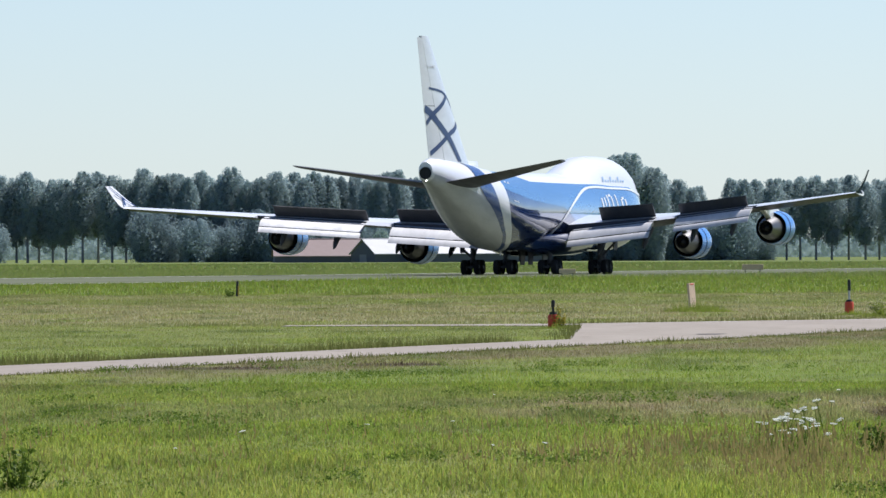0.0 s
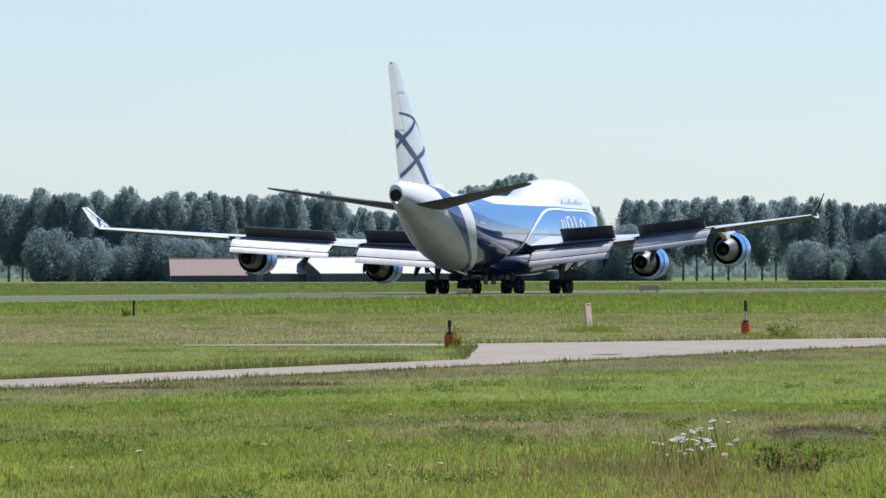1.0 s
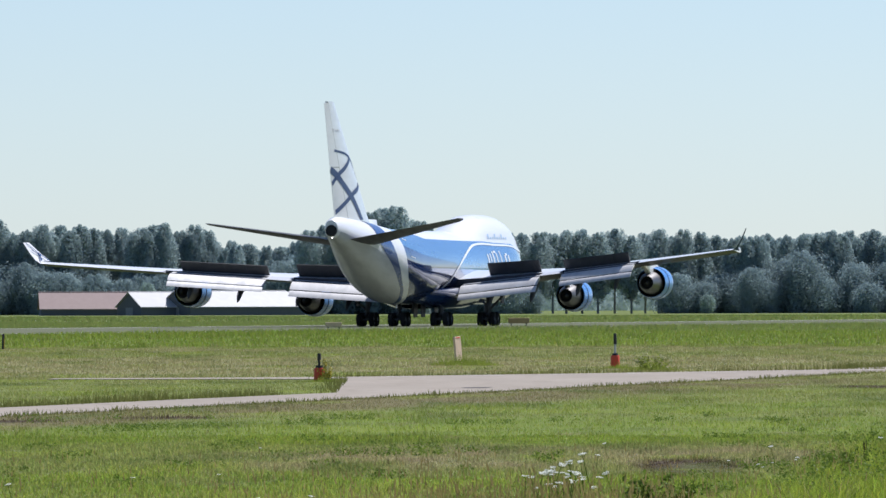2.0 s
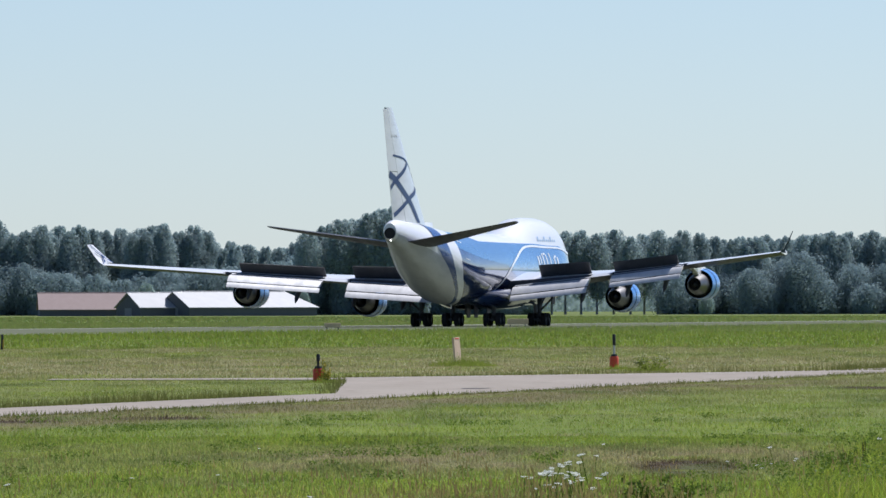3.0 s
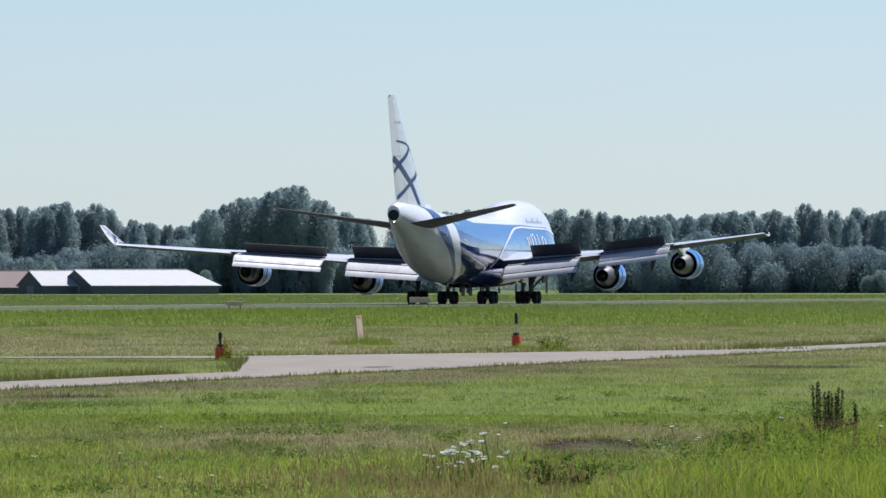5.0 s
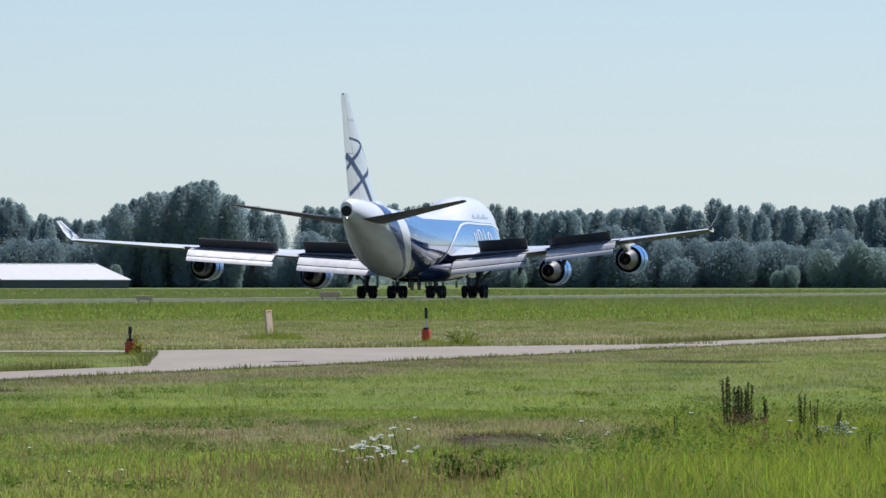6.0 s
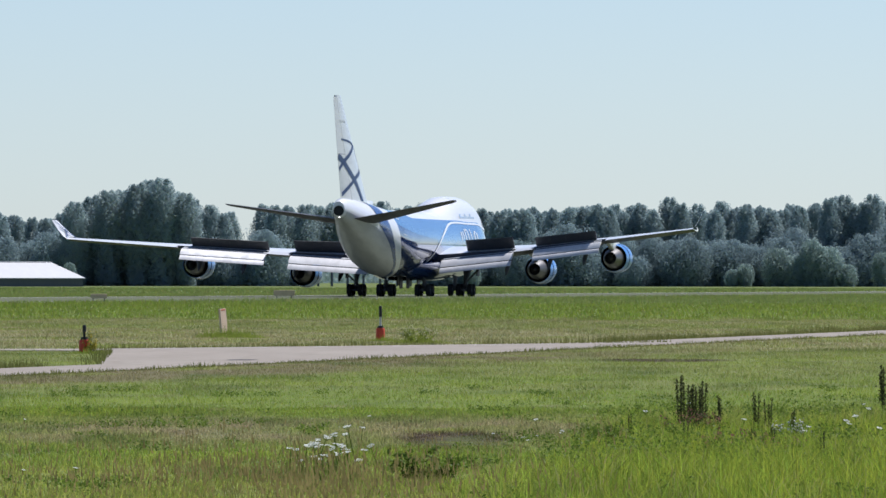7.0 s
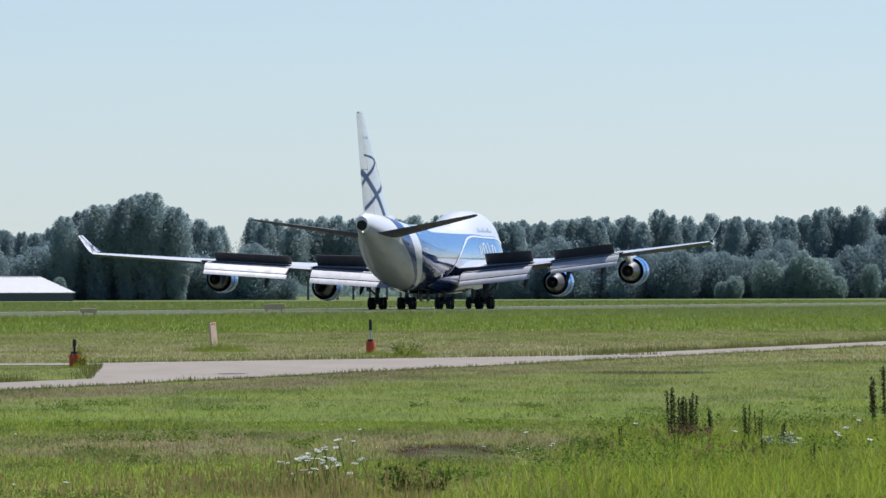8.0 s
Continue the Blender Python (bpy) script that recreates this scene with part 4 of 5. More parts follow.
def make_tree(name, height, width, bare, leaves, mat, label, cat="tree", size=0.38, ragged=0.16, columns=1):
    """Trunk with limbs and a crown of leaf clumps round the limb ends; bare is the clear stem's height."""
    tree = tagged(new(name), label, cat)
    limbs = [tube((0, 0, -0.2), (0, 0, height * 0.45), height * 0.016, height * 0.007, 8), tube((0, 0, height * 0.45), (0, 0, height * 0.88), height * 0.007, 0.03, 7)]
    cents, faces_out = [], []
    nl = 90
    for i in range(nl):
        u = (i + 0.5) / nl
        z = bare + (height - bare) * u * 0.95
        prof = (0.62 + 0.5 * u) if u < 0.35 else (0.80 + 0.20 * math.cos((u - 0.35) / 0.65 * math.pi * 0.5)) * math.sqrt(max(0.20, 1 - ((u - 0.35) / 0.66) ** 4.2))
        ang = i * 2.4 + rng.uniform(-0.5, 0.5)
        r = width / 2 * prof * rng.uniform(1 - ragged, 1 + ragged * 0.5)
        tip = Vector((math.cos(ang) * r * 0.66, math.sin(ang) * r * 0.66, z))
        limbs.append(tube((0, 0, max(z - r * 0.9, bare * 0.6)), tip, 0.07, 0.02, 5))
        blob = max(r * 0.42, 0.5) * rng.uniform(0.8, 1.2)
        k = int(leaves / nl * (0.6 + 0.8 * prof))
        d = rng.normal(size=(k, 3))
        d /= np.linalg.norm(d, axis=1)[:, None]
        out = d * np.array([1, 1, 0.7]) + np.array([math.cos(ang), math.sin(ang), 0.35]) * 0.45
        d = d * (rng.uniform(0.35, 1.0, k) ** 0.4)[:, None] * np.array([blob, blob, blob * 1.5])
        cents.append(d + np.array(tip))
        faces_out.append(out)
    v, f = join(*limbs)
    link("trunk", v, f, HAZEBARK, tree, "trunk with limbs, paled for haze", smooth=True)
    quick("crown", *leaf_sprays(np.concatenate(cents), np.concatenate(faces_out), size), mat, tree)
    return tree


POP = [make_tree("poplar_tree", h, w, b, 10500, HAZEPOPLAR, "tall poplar with haze-paled leaves in a windbreak row", size=0.31) for h, w, b in
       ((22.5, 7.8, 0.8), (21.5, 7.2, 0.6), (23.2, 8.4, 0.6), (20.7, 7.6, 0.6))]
OPEN = [make_tree("poplar_tree", h, w, b, 9500, HAZEPOPLAR, "poplar with a bare lower trunk in a windbreak row", size=0.32, ragged=0.5) for h, w, b in ((22.0, 8.4, 5.5), (21.0, 8.8, 4.5), (22.8, 7.8, 6.8))]
BROAD = [make_tree("broad_tree", h, w, b, 13000, HAZEPOPLAR, "broad tree with haze-paled leaves in a dense clump", size=0.34) for h, w, b in ((25.6, 10.5, 0.6), (24.6, 9.5, 0.6), (23.5, 10.0, 0.5))]
BUSH = [make_tree("willow_bush", h, w, 0.0, 5200, HAZEWILLOW, "haze-paled willow bush at the foot of the trees", "bush", 0.30) for h, w in ((9.0, 8.5), (6.0, 7.0), (10.5, 7.0))]
FILL = [make_tree("understorey_tree", h, w, 0.0, 14000, HAZEGROWTH, "low haze-paled tree before the windbreak row", "tree", 0.30, ragged=0.5) for h, w in ((12.5, 13.0), (10.0, 12.0), (14.5, 14.0), (8.0, 11.0))]
placed = {}


def put(kinds, az, dist, scale=1.0, group=""):
    fresh = [k for k in kinds if k not in placed]
    ob = fresh[0] if fresh else kinds[int(rng.integers(len(kinds)))]
    a = radians(az)
    m = pose(math.sin(a) * dist, math.cos(a) * dist, 0, 0, 0, float(rng.uniform(0, 360)))
    if placed.get(ob):
        t = copy_thing(ob, m)
    else:
        t = ob
        t.matrix_basis = m
        placed[ob] = True
    t.scale = (scale, scale, scale * float(rng.uniform(0.98, 1.02)))
    if group:
        t["group"] = group
    return t


def row_height(az):
    """Relative height of the windbreak along it."""
    return lerp(((-6, 1.02), (-2.5, 1.01), (-2.35, 0.84), (-1.95, 0.76), (-1.85, 0.95), (-1.15, 0.97), (-1.05, 0.90), (-0.87, 0.84), (-0.8, 0.93), (0, 0.94), (2.4, 0.95), (2.8, 1.02), (4, 1.06)), az)[0]


def has_gap(az):
    return -5.1 < az < -4.2 or -0.45 < az < 0.30


az = -5.75
while az < 4.0:
    step = float(rng.uniform(0.065, 0.105))
    if abs(az + 0.83) > 0.05:
        kinds = OPEN if has_gap(az) else POP
        put(kinds, az, 2400 + float(rng.uniform(-8, 8)), row_height(az) * float(rng.uniform(0.965, 1.035)), "windbreak poplars")
        if not has_gap(az):
            put(POP, az + 0.04, 2425 + float(rng.uniform(-8, 8)), row_height(az) * float(rng.uniform(0.92, 1.0)), "windbreak poplars")
    az += step
az = -5.7
while az < 4.0:
    if not has_gap(az):
        put(FILL, az, 2384 + float(rng.uniform(-6, 6)), float(rng.uniform(0.65, 1.05)), "understorey trees")
    az += float(rng.uniform(0.07, 0.11))
for i, a in enumerate((-1.90, -1.80, -1.70, -1.62, -1.53, -1.45, -1.38, -1.31, -1.24)):
    put(BROAD, a + 0.08, 2375 + 8 * (i % 2), (0.84, 0.94, 1.01, 1.04, 1.05, 1.06, 1.05, 1.03, 0.98)[i], "clump of broad trees")
for a, sc in ((2.36, 1.0), (2.45, 1.15), (2.56, 1.1), (2.66, 1.05), (2.77, 0.85), (2.98, 0.8), (2.10, 0.65), (2.17, 0.6), (3.1, 0.75), (0.55, 0.5), (-2.78, 0.75), (-1.85, 0.55)):
    put(BUSH, a, 2355, sc, "willow bushes")


def far_woods():
    """Low woods beyond the windbreak, seen under the crowns."""
    n = 110000
    a = np.radians(rng.uniform(-6.5, 5, n))
    d = rng.uniform(4200, 4500, n)
    top = 10.5 + 2 * np.sin(a * 300) + 2 * np.sin(a * 900 + 1)
    z = rng.uniform(0, 1, n) * top
    c = np.stack([np.sin(a) * d, np.cos(a) * d, z], 1)
    ob = quick("distant_woods", *leaf_sprays(c, np.tile((0.0, -1.0, 0.4), (n, 1)), 1.5), HAZEPOPLAR)
    tagged(ob, "low distant woods on the horizon", "woods", kind="stuff")


far_woods()


# ---------------------------------------------------------------- barns at the foot of the trees
def barn(azim, dist, width, length, eave, ridge, turn, roof, label, hip=0.0):
    """A low barn; its length runs to the right of the gable, hipped at the far end."""
    b = tagged(new("barn"), label, "barn")
    w, l = width / 2, length
    v, f = [], []
    walls = [(-w, 0), (w, 0), (w, l), (-w, l)]
    v = [(x, y, -0.1) for x, y in walls] + [(x, y, eave) for x, y in walls] + [(0, 0, ridge - 0.12), (0, l - hip, ridge - 0.12)]
    f = [(0, 1, 5, 8, 4), (1, 2, 6, 5), (2, 3, 7, 6) if hip else (2, 3, 7, 9, 6), (3, 0, 4, 7)]
    link("wall", v, f, BARNWALL, b, "dark boarded walls and gable")
    for sx in (-1, 1):
        o, t = 0.4, 0.18
        sl = (ridge - eave) / w
        p = [(sx * (w + o), -o, eave - o * sl), (0, -o, ridge), (0, l + o - hip, ridge), (sx * (w + o), l + o, eave - o * sl)]
        vv = p + [(x, y, z + t) for x, y, z in p]
        ff = [(0, 1, 2, 3), (4, 5, 6, 7), (0, 1, 5, 4), (1, 2, 6, 5), (2, 3, 7, 6), (3, 0, 4, 7)]
        link("roof", vv, ff, roof, b)
    if hip:
        o, t = 0.4, 0.2
        sl = (ridge - eave) / w
        p = [(-w - o, l + o, eave - o * sl), (w + o, l + o, eave - o * sl), (0, l + o - hip, ridge)]
        link("roof", p + [(x, y, z + t) for x, y, z in p], [(0, 1, 2), (3, 4, 5), (0, 1, 4, 3), (1, 2, 5, 4), (2, 0, 3, 5)], roof, b)
    link("ridge_cap", *tube((0, -0.45, ridge + 0.16), (0, l + 0.4 - hip, ridge + 0.16), 0.16, 0.16, 8), roof, b)
    link("barn_door", *box(0, -0.03, eave * 0.45, width * 0.28, 0.08, eave * 0.9), HAZEBARK, b, "wide dark barn door")
    a = radians(azim)
    b.matrix_world = pose(math.sin(a) * dist, math.cos(a) * dist, 0, 0, 0, turn)
    return b


barn(-2.62, 2200, 12.5, 36, 2.0, 5.4, -52, ROOFW, "low dark barn with a sunlit pale sheet roof", 5.0)
barn(-2.89, 2200, 11.5, 30, 2.0, 5.2, -58, ROOFW, "low dark barn with a sunlit pale sheet roof", 0)
barn(-3.42, 2215, 11.0, 21, 1.6, 5.2, -84, ROOFB, "long low barn with a pinkish-brown tiled roof", 0)


# ---------------------------------------------------------------- airfield markers and signs
def marker(x, y, body_h, stem_h, label, lean=0.0, white_stem=True):
    m = tagged(new("taxiway_marker"), label, "marker")
    link("socket", *join(spin_up(((0, 0.115), (0.03, 0.125), (body_h - 0.04, 0.125), (body_h, 0.11)), 18)), ORANGE, m, "orange-red socket", smooth=True)
    link("collar", *spin_up(((body_h, 0.09), (body_h + 0.06, 0.08)), 14), BLACK, m)
    link("stem", *spin_up(((body_h + 0.05, 0.03), (body_h + stem_h * 0.5, 0.03)), 12), POSTWHITE if white_stem else BLACK, m, "worn white stem" if white_stem else "dark stem", smooth=True)
    link("tip", *spin_up(((body_h + stem_h * 0.5, 0.045), (body_h + stem_h - 0.03, 0.045), (body_h + stem_h, 0.03)), 12), BLACK, m, "dark red-black tip", smooth=True)
    m.matrix_world = pose(x, y, 0, 0, lean, 12)
    return m


def spin_up(profile, n):
    return loft([[(r * math.cos(k * math.tau / n), r * math.sin(k * math.tau / n), z) for k in range(n)] for z, r in profile])


marker(0.0, 269.0, 0.36, 0.62, "orange-red marker with a white stem and dark tip")
marker(-6.85, 222.8, 0.32, 0.34, "faded orange marker overgrown by weeds", white_stem=False)


def board(x, y):
    b = tagged(new("marker_board"), "weathered cream board leaning slightly on two legs", "board")
    link("panel", *box(0, 0, 0.50, 0.32, 0.07, 0.70, 0.006), CREAM, b)
    for sx in (-0.09, 0.09):
        link("leg", *box(sx, 0, 0.08, 0.05, 0.04, 0.2, 0.004), CREAM, b)
    link("top_mark", *box(0.0, -0.039, 0.82, 0.20, 0.006, 0.03, 0.001), ORANGE, b, "faded red top mark")
    b.matrix_world = pose(x, y, 0, 0, -5, 0) @ pose(0, 0, 0, 0, 0, 58)


board(-4.6, 284.0)


def edge_post(x, y):
    p = tagged(new("edge_post"), "black and yellow edge post in rough grass", "post")
    link("post", *spin_up(((-0.05, 0.05), (0.62, 0.05), (0.66, 0.035)), 12), BLACK, p, smooth=True)
    link("reflector", *box(0.055, -0.02, 0.28, 0.05, 0.08, 0.36, 0.005), YELLOW, p, "yellow strip")
    p.matrix_world = pose(x, y, 0, 0, 1.5, 0)


edge_post(-25.3, 397.5)


def field_sign(x, y, w, h):
    s = tagged(new("airfield_sign"), "low dull brown airfield sign in the grass", "sign")
    link("panel", *box(0, 0, 0.25 + h / 2, w, 0.15, h, 0.02), SIGN, s)
    for sx in (-w * 0.35, w * 0.35):
        link("leg", *tube((sx, 0, -0.05), (sx, 0, 0.28), 0.04, 0.04, 8), GEAR, s)
    s.matrix_world = pose(x, y, 0, 0, 0, 6)


field_sign(-21.5, 735, 1.25, 0.34)
field_sign(-8.6, 860, 1.9, 0.5)


# ---------------------------------------------------------------- weeds and flowers
def leafy_plant(name, label, cat, height, spread_r, leaves, size, mat, stems=8, tip=None):
    """Stems with leaves along them, and flowering tips where given."""
    p = tagged(new(name), label, cat)
    pieces, cents, tips = [], [], []
    for i in range(stems):
        a, r = rng.uniform(0, math.tau), spread_r * math.sqrt(rng.uniform(0, 1))
        h = height * rng.uniform(0.6, 1.0) * (1 - 0.35 * (r / spread_r) ** 2)
        top = np.array((math.cos(a) * r, math.sin(a) * r, h))
        foot = top * np.array((0.35, 0.35, 0))
        pieces.append(tube(foot - np.array((0, 0, 0.03)), top, 0.007, 0.003, 5))
        k = leaves // stems
        u = rng.uniform(0.05, 1.0, k)[:, None]
        cents.append(foot + (top - foot) * u + rng.normal(size=(k, 3)) * size * 0.9)
        if tip:
            k2 = max(8, k // 2)
            u = rng.uniform(0.8, 1.06, k2)[:, None]
            tips.append(foot + (top - foot) * u + rng.normal(size=(k2, 3)) * size * 0.9)
    tagged(link("stem", *join(*pieces), WEED, p), kind="stuff")
    cc = np.concatenate(cents)
    cc[:, 2] = np.abs(cc[:, 2])
    tagged(quick("foliage", *leaf_cards(cc, size), mat, p), kind="stuff")
    if tip:
        tagged(quick("blossom", *leaf_cards(np.concatenate(tips), size * 0.8), tip, p), kind="stuff")
    return p


leafy_plant("weed_bush", "bushy pale-flowering weed beside the path", "weed", 0.52, 0.62, 600, 0.035, TUFT, 26, FLOWERING).matrix_world = pose(0.98, 260, 0)
leafy_plant("weed", "yellowing weed growing over an orange marker", "weed", 0.60, 0.2, 220, 0.034, YELLOWLEAF, 14).matrix_world = pose(-6.70, 222.55, 0)
leafy_plant("weed", "dark weed beside an edge post", "weed", 0.30, 0.35, 160, 0.05, WEED, 8).matrix_world = pose(-25.6, 397, 0)
leafy_plant("weed_bush", "leafy dark weeds in the tall grass", "weed", 0.30, 0.38, 420, 0.036, WEED, 20).matrix_world = pose(0.38, 82.5, 0)
leafy_plant("weed_bush", "dark leafy weed at the field's near edge", "weed", 0.40, 0.28, 420, 0.024, WEED, 16).matrix_world = pose(-6.05, 70.0, 0)
leafy_plant("weed_bush", "green weeds with reddish-brown tips in tall grass", "weed", 0.30, 0.34, 420, 0.020, WEED, 26, BROWNTIP).matrix_world = pose(3.43, 92.6, 0)
leafy_plant("weed_bush", "green weeds with reddish-brown tips in tall grass", "weed", 0.26, 0.30, 320, 0.020, WEED, 20, BROWNTIP).matrix_world = pose(3.75, 90.2, 0)
leafy_plant("weed_bush", "brownish weeds round the foot of seeding docks", "weed", 0.30, 0.36, 420, 0.020, DOCK, 30, BROWNTIP).matrix_world = pose(3.45, 105.8, 0)
leafy_plant("weed_bush", "dark leafy weed in tall grass", "weed", 0.24, 0.24, 360, 0.026, WEED, 16).matrix_world = pose(3.20, 84.5, 0)
leafy_plant("weed_bush", "dark leafy weed in tall grass", "weed", 0.26, 0.30, 400, 0.026, WEED, 18).matrix_world = pose(2.35, 100.5, 0)
leafy_plant("weed_bush", "dark leafy weed in tall grass", "weed", 0.26, 0.26, 360, 0.026, WEED, 16).matrix_world = pose(4.55, 95.5, 0)
leafy_plant("weed_bush", "white-flowering weeds in tall grass", "weed", 0.26, 0.28, 260, 0.020, WEED, 20, PETALS).matrix_world = pose(4.34, 101.5, 0)


def grass_tuft(x, y, radius, height, count, label):
    """A rank tuft of upright blades."""
    r, a = radius * np.sqrt(rng.uniform(0, 1, count)), rng.uniform(0, math.tau, count)
    px, py = r * np.cos(a), r * np.sin(a)
    clump = np.abs(np.sin(px * 11 + np.cos(py * 3) * 2) * np.cos(px * 4.3 + py * 2))
    h = height * rng.uniform(0.25, 1.0, count) * (0.4 + 0.9 * clump) * (1 - 0.85 * (r / radius) ** 2)
    lx, ly = rng.normal(size=count) * 0.3 * h, rng.normal(size=count) * 0.3 * h
    w, z = 0.008, np.full(count, -0.01)
    v = np.stack([np.stack([px - w, py, z], 1), np.stack([px + w, py, z], 1), np.stack([px + lx, py + ly, h], 1)], 1).reshape(-1, 3)
    ob = tagged(quick("grass_tuft", v, np.arange(count * 3).reshape(-1, 3), TUFT), label, "tuft", kind="stuff")
    ob.location = (x, y, 0)


grass_tuft(-4.50, 283.0, 1.00, 0.46, 1300, "lush green tuft round the foot of a board")
grass_tuft(-4.05, 282.0, 0.80, 0.26, 600, "lush green tuft round the foot of a board")
grass_tuft(-6.75, 222.0, 0.60, 0.15, 500, "rank tuft round an overgrown marker")
grass_tuft(0.10, 268.0, 0.60, 0.20, 500, "short rank tuft round an orange marker")
grass_tuft(1.0, 259.6, 0.95, 0.28, 700, "rank tuft under a flowering weed")
grass_tuft(0.145, 80.0, 0.10, 0.10, 30, "yellowed tuft in the near grass")


def dock_plant():
    p = tagged(new("dock_plant"), "dark brown seeding dock plant in tall grass", "weed", "seeding dock plants")
    for i in range(3):
        a, r = rng.uniform(0, math.tau), 0.10 * rng.uniform(0.2, 1)
        h = rng.uniform(0.55, 0.80)
        top = np.array((math.cos(a) * r, math.sin(a) * r, h))
        base = np.array((top[0] * 0.5, top[1] * 0.5, 0))
        link("stem", *tube(base - np.array((0, 0, 0.02)), top, 0.006, 0.003, 5), DOCK, p)
        k = 200
        u = rng.uniform(0.30, 1.0, k)[:, None]
        whorl = 0.75 + 0.5 * np.sin(u * 55)
        c = base + (top - base) * u + rng.normal(size=(k, 3)) * np.array((0.020, 0.020, 0.012)) * (1.55 - u) * whorl
        tagged(quick("seed_spike", *leaf_cards(c, 0.014), DOCK, p), kind="stuff")
    return p


docks = [dock_plant() for _ in range(3)]
spots = ((3.36, 107.5, 0.80), (3.41, 107.2, 0.72), (3.47, 107.6, 0.78), (3.53, 107.0, 0.66), (3.60, 107.3, 0.74), (3.80, 107, 0.62), (4.10, 105, 0.6), (4.22, 104.6, 0.55), (4.45, 104, 0.45),
         (2.62, 101, 0.38), (3.05, 96, 0.36), (3.55, 92, 0.42), (3.72, 91.5, 0.4), (4.05, 88, 0.42), (6.2, 118, 0.95), (6.28, 117, 1.0))
for i, (x, y, k) in enumerate(spots):
    d = docks[i % 3]
    m = pose(x, y, 0, 0, 0, i * 77)
    t = copy_thing(d, m) if i >= 3 else d
    t.matrix_basis = m
    t.scale = (k * 1.1, k * 1.1, k * 1.05)


def umbel_plant():
    p = tagged(new("wild_carrot"), "white umbel flower on a thin green stem", "flower", "white umbel flowers")
    link("stem", *join(tube((0, 0, -0.02), (0.01, 0, 0.40), 0.004, 0.003, 5), *[tube((0.01, 0, 0.40), (0.01 + 0.03 * math.cos(k), 0.03 * math.sin(k), 0.44), 0.002, 0.0015, 4) for k in range(6)]), WEED, p)
    k = 60
    r, a = 0.026 * np.sqrt(rng.uniform(0, 1, k)), rng.uniform(0, math.tau, k)
    c = np.stack([0.01 + r * np.cos(a), r * np.sin(a), 0.447 - r * 0.15 + rng.normal(size=k) * 0.003], 1)
    quick("umbel", *leaf_cards(c, 0.008), PETAL, p)
    return p


umbels = [umbel_plant() for _ in range(2)]
spots = []
for i in range(32):
    spots.append((float(rng.normal(-0.52, 0.20)), float(rng.normal(84.5, 3.0)), float(rng.uniform(0.75, 1.25))))
for i in range(14):
    spots.append((float(rng.uniform(3.0, 6.0)), float(rng.uniform(96, 122)), float(rng.uniform(0.7, 1.1))))
for i in range(10):
    spots.append((float(rng.uniform(-6, 2)), float(rng.uniform(72, 110)), float(rng.uniform(0.5, 0.9))))
for i in range(6):
    spots.append((float(rng.uniform(1.0, 1.9)), float(rng.uniform(97, 101)), float(rng.uniform(0.4, 0.7))))
for i, (x, y, k) in enumerate(spots):
    m = pose(x, y, 0, float(rng.uniform(0, 22)), float(rng.uniform(-18, 18)), 0) @ pose(0, 0, 0, 0, 0, i * 51)
    t = copy_thing(umbels[i % 2], m) if i >= 2 else umbels[i]
    t.matrix_basis = m
    t.scale = (k * 1.25, k * 1.25, k * float(rng.uniform(0.42, 0.75)))


# ---------------------------------------------------------------- grass
def value_noise(x, y, seed):
    """Smooth random field in 0 to 1."""
    xi, yi = np.floor(x), np.floor(y)
    u, v = x - xi, y - yi
    u, v = u * u * (3 - 2 * u), v * v * (3 - 2 * v)

    def h(a, b):
        k = np.sin(a * 127.1 + b * 311.7 + seed * 74.7) * 43758.5453
        return k - np.floor(k)
    return (h(xi, yi) * (1 - u) + h(xi + 1, yi) * u) * (1 - v) + (h(xi, yi + 1) * (1 - u) + h(xi + 1, yi + 1) * u) * v


def on_paving(x, y):
    e = -12.2 + (y - 138.0) * 0.172
    path = (x < e + 0.0) & (x > e - 2.95)
    apron = (y > 191) & (y < 236 + (x + 6.6) * 1.7) & (x > -5.6 - (y - 192) * 0.023) & (x < e)
    branch = (x < -6.3) & (x > -13.6) & (y > 229.5) & (y < 233.5)
    rx = -26.4 - (805.9 - y) * math.tan(radians(11.3))
    runway = np.abs(x - rx) < 24.5 / math.cos(radians(11.3))
    return path | apron | branch | runway


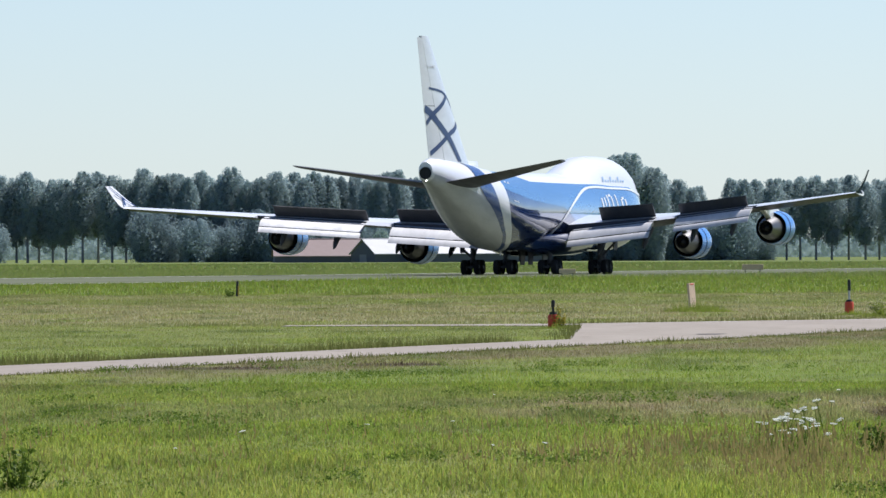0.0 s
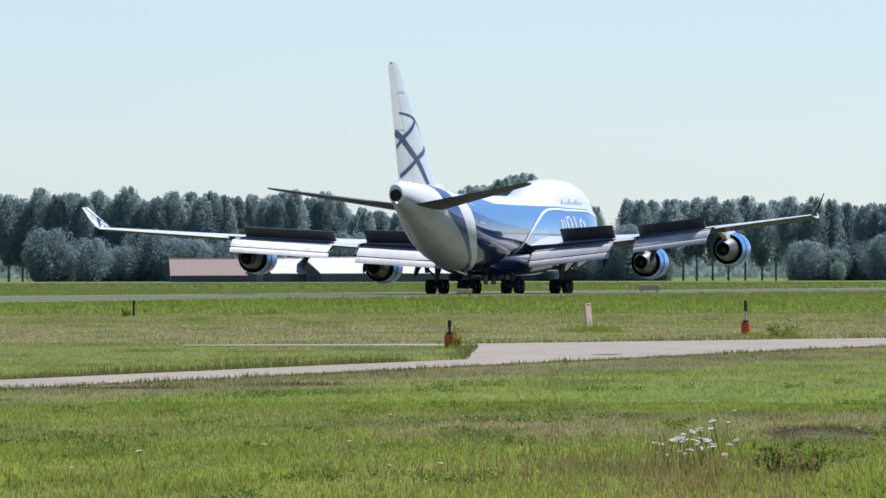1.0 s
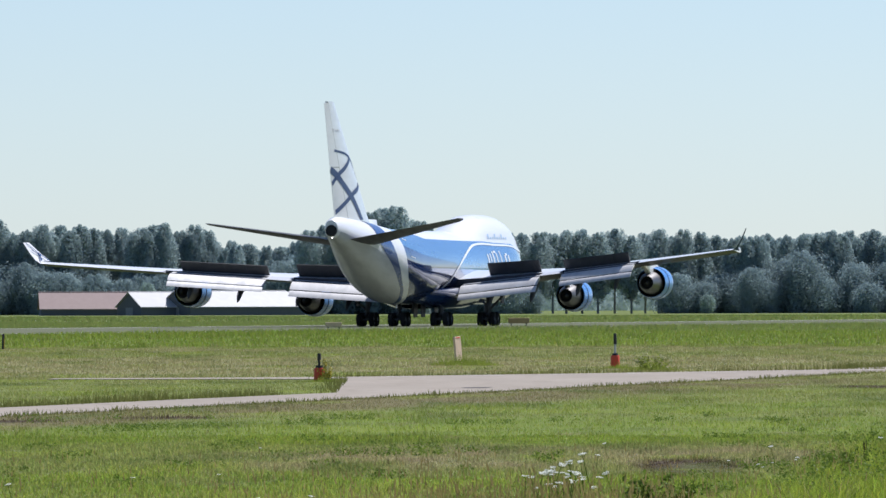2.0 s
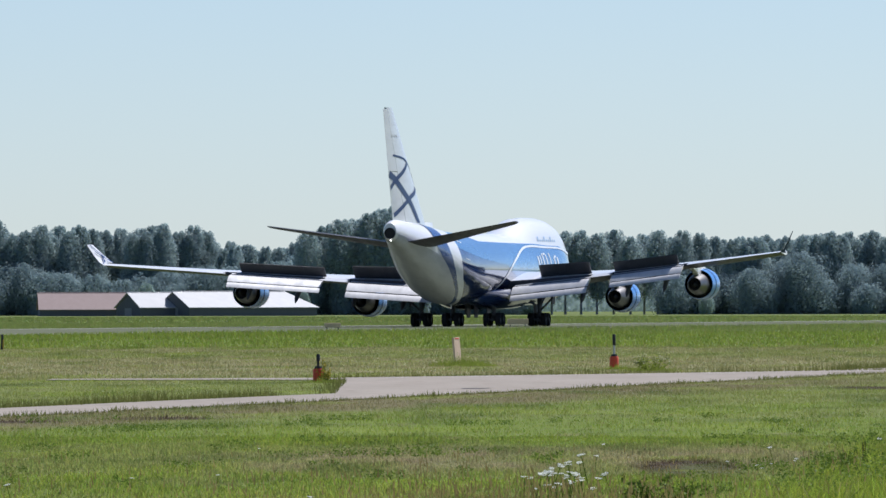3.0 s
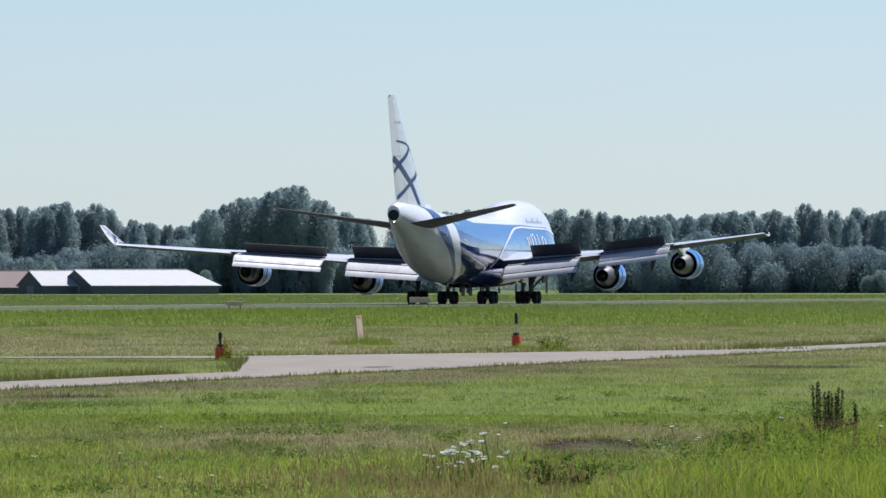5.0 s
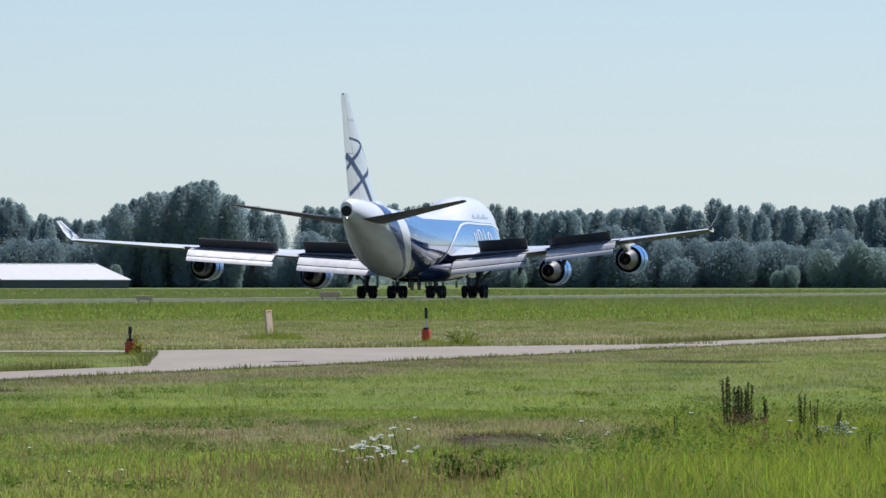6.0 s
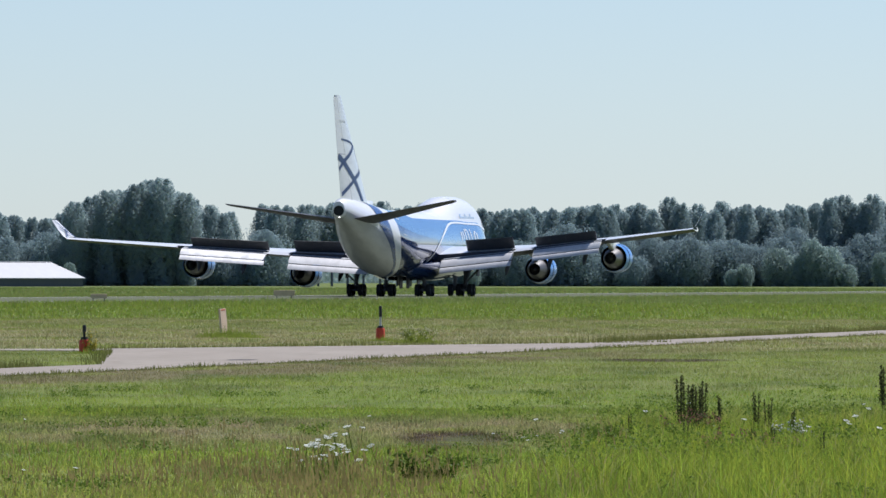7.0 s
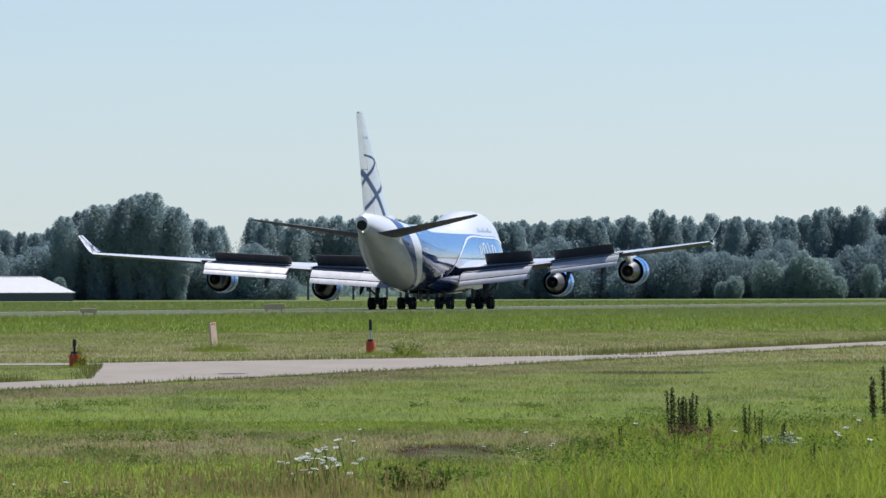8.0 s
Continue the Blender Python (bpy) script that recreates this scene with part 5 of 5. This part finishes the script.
def field(name, label, y0, y1, count, h_lo, h_hi, width, lean, a0=-5.35, a1=3.45, keep=None, curve=False, tall=None, mat=None):
    """Blades spread over the stretch of field from y0 to y1."""
    y = np.sqrt(rng.uniform(y0 * y0, y1 * y1, count))
    x = np.tan(np.radians(rng.uniform(a0, a1, count))) * y
    ok = ~on_paving(x, y)
    if keep is not None:
        ok &= keep(x, y)
    x, y = x[ok], y[ok]
    n = len(x)
    patch_h = 0.55 + 0.9 * value_noise(x * 1.1, y * 0.28, 3) * (0.5 + value_noise(x * 0.3, y * 0.09, 5))
    h = rng.uniform(h_lo, h_hi, n) * patch_h
    if y1 < 300:
        h *= 0.55 + 0.95 * value_noise(x * 7.5, y * 2.2, 14) ** 1.3
    if tall is not None:
        h *= tall(x, y)
    a = rng.uniform(0, math.tau, n)
    w = width * rng.uniform(0.6, 1.4, n)
    dx, dy = np.cos(a) * w, np.sin(a) * w * 0.5
    b = rng.uniform(0, math.tau, n)
    tx, ty = np.cos(b) * h * lean * rng.uniform(0, 1, n), np.sin(b) * h * lean
    z0 = np.full(n, -0.01)
    p0 = np.stack([x - dx, y - dy, z0], 1)
    p1 = np.stack([x + dx, y + dy, z0], 1)
    if curve:
        m0 = np.stack([x - dx * 0.7 + tx * 0.35, y - dy * 0.7 + ty * 0.35, h * 0.6], 1)
        m1 = np.stack([x + dx * 0.7 + tx * 0.35, y + dy * 0.7 + ty * 0.35, h * 0.6], 1)
        p2 = np.stack([x + tx * 1.2, y + ty * 1.2, h], 1)
        v = np.stack([p0, p1, m1, m0, p2], 1).reshape(-1, 3)
        k = np.arange(n)[:, None] * 5
        f = np.concatenate([k + [0, 1, 2], k + [0, 2, 3], k + [3, 2, 4]], 1).reshape(-1, 3)
    else:
        p2 = np.stack([x + tx, y + ty, h], 1)
        v = np.stack([p0, p1, p2], 1).reshape(-1, 3)
        f = np.arange(n * 3).reshape(-1, 3)
    ob = quick(name, v, f, mat or GRASS)
    return tagged(ob, label, "grass", kind="stuff")


def right_growth(x, y):
    """Taller past the mown edge on the near right, low on the bare soil."""
    e = x - (0.043 * y - 2.3) + (value_noise(x * 0.9, y * 0.25, 9) - 0.5) * 1.6
    k = 1 + 3.0 * np.clip((e + 0.2) / 0.7, 0, 1) * np.clip((128 - y) / 18, 0, 1)
    soil = np.exp(-(((x - 0.80) / 0.60) ** 2 + ((y - 103.0) / 6.0) ** 2))
    near = 1 + 0.35 * np.clip((92 - y) / 12, 0, 1)
    return k * near * (1 - 0.97 * soil)


def verge(x, y):
    """Taller towards the runway's near edge."""
    rx = -26.4 - (805.9 - y) * math.tan(radians(11.3)) + 24.5
    return 1 + 1.0 * np.clip(1.2 - (x - rx) / 30.0, 0, 1) * (x > rx) * np.clip((x / y + 0.075) * 40, 0.2, 1)


field("near_grass", "mixed tall green grass with seed heads", 62, 128, 400000, 0.016, 0.048, 0.0038, 0.85, curve=True, tall=right_growth, mat=NEARGRASS)
field("mown_grass", "short mown grass beside the path", 128, 236, 240000, 0.018, 0.052, 0.0060, 0.8)
field("field_grass", "short dull grass across the airfield", 232, 425, 200000, 0.03, 0.075, 0.012, 0.4)
field("rough_grass", "lush rough grass before the runway", 415, 1150, 340000, 0.07, 0.17, 0.022, 0.5, tall=verge)
field("far_grass", "grass verge along the far side of the runway", 1150, 1900, 60000, 0.10, 0.22, 0.10, 0.4)


def seed_heads(count):
    """Thin brown stems with seed heads among the near grass."""
    thick = rng.uniform(0, 1, count) < 0.7
    y = np.where(thick, rng.uniform(66, 83, count), rng.uniform(66, 100, count))
    x = np.tan(np.radians(np.where(thick, rng.normal(-0.75, 0.75, count), rng.uniform(-5.3, 1.5, count)))) * y
    ok = value_noise(x * 0.8, y * 0.2, 21) > 0.38
    x, y = x[ok], y[ok]
    n = len(x)
    h = rng.uniform(0.18, 0.38, n)
    lx, ly = rng.normal(size=n) * 0.035, rng.normal(size=n) * 0.035
    v, f = [], []
    w = 0.0016
    z = np.zeros(n)
    p = [np.stack([x - w, y, z], 1), np.stack([x + w, y, z], 1), np.stack([x + lx, y + ly, h * 0.75], 1)]
    q = [np.stack([x + lx * 0.9 - 0.006, y + ly * 0.9, h * 0.72], 1), np.stack([x + lx * 0.9 + 0.006, y + ly * 0.9, h * 0.74], 1), np.stack([x + lx * 1.4, y + ly * 1.4, h], 1)]
    v = np.stack(p + q, 1).reshape(-1, 3)
    ob = quick("seeding_grass", v, np.arange(n * 6).reshape(-1, 3), SEED)
    tagged(ob, "brown seeding grass stems", "grass", kind="stuff")


def small_weeds(count):
    """Low broad-leaved weeds scattered through the near grass, thicker past the mown edge."""
    y = np.sqrt(rng.uniform(66 ** 2, 150 ** 2, count))
    x = np.tan(np.radians(rng.uniform(-5.3, 3.4, count))) * y
    e = x - (0.043 * y - 2.3)
    dense = np.where((e > 0) & (y < 118), 0.52, 0.80)
    ok = ~on_paving(x, y) & (value_noise(x * 1.3, y * 0.3, 31) > dense)
    x, y, e = x[ok], y[ok], e[ok]
    c = []
    for k in range(14):
        hh = np.where((e > 0) & (y < 128), 0.24, 0.09) * rng.uniform(0.2, 1.0, len(x))
        c.append(np.stack([x + rng.normal(size=len(x)) * 0.035, y + rng.normal(size=len(x)) * 0.05, hh], 1))
    ob = quick("field_weeds", *leaf_cards(np.concatenate(c), 0.016), WEED)
    tagged(ob, "low broad-leaved weeds through the grass", "weeds", kind="stuff")


def edge_growth():
    """Rank dark grass along the far edges of the path."""
    n = 26000
    s = rng.uniform(0, 1, n)
    side = rng.integers(0, 3, n)
    y = np.where(side == 0, 236 + s * 204, np.where(side == 1, 60 + s * 130, 60 + s * 380))
    e = -12.2 + (y - 138.0) * 0.172
    x = np.where(side == 2, e + 0.05, e - 3.0)
    # the apron's far edge
    far = (side == 0) & (y < 262)
    x = np.where(far, -6.6 + (y - 236) * 0.56, x)
    x = x + rng.normal(size=n) * 0.12 - np.where(side == 2, -0.1, 0.12)
    h = rng.uniform(0.05, 0.17, n) * (0.5 + value_noise(x * 1.5, y * 0.4, 12))
    # the corner where the branch leaves
    corner = (side == 1) & (s > 0.72) & (rng.uniform(0, 1, n) < 0.14)
    y = np.where(corner, 191 + (s - 0.72) / 0.28 * 38, y)
    x = np.where(corner, -5.62 - (y - 192) * 0.0216 - np.abs(rng.normal(size=n)) * 0.25 + 0.08, x)
    h = np.where(side == 2, h * 0.6, h * 1.3)
    h = np.where(corner, h * 0.8, h)
    ok = (side != 1) | (y < 188) | corner
    x, y, h = x[ok], y[ok], h[ok]
    n = len(x)
    w = 0.009
    t = rng.normal(size=n) * 0.03
    v = np.stack([np.stack([x - w, y, np.zeros(n)], 1), np.stack([x + w, y, np.zeros(n)], 1), np.stack([x + t, y, h], 1)], 1).reshape(-1, 3)
    ob = quick("edge_grass", v, np.arange(n * 3).reshape(-1, 3), RANK)
    tagged(ob, "rank dark grass along the path's edges", "grass", kind="stuff")


RANK = leafy("rank edge grass", (0.10, 0.12, 0.03), (0.24, 0.24, 0.08), 0.4, 0.8)
small_weeds(14000)
edge_growth()
SEED = leafy("brown seed heads", (0.23, 0.18, 0.07), (0.40, 0.31, 0.13), 0.4, 0.9)
seed_heads(2300)

motions()
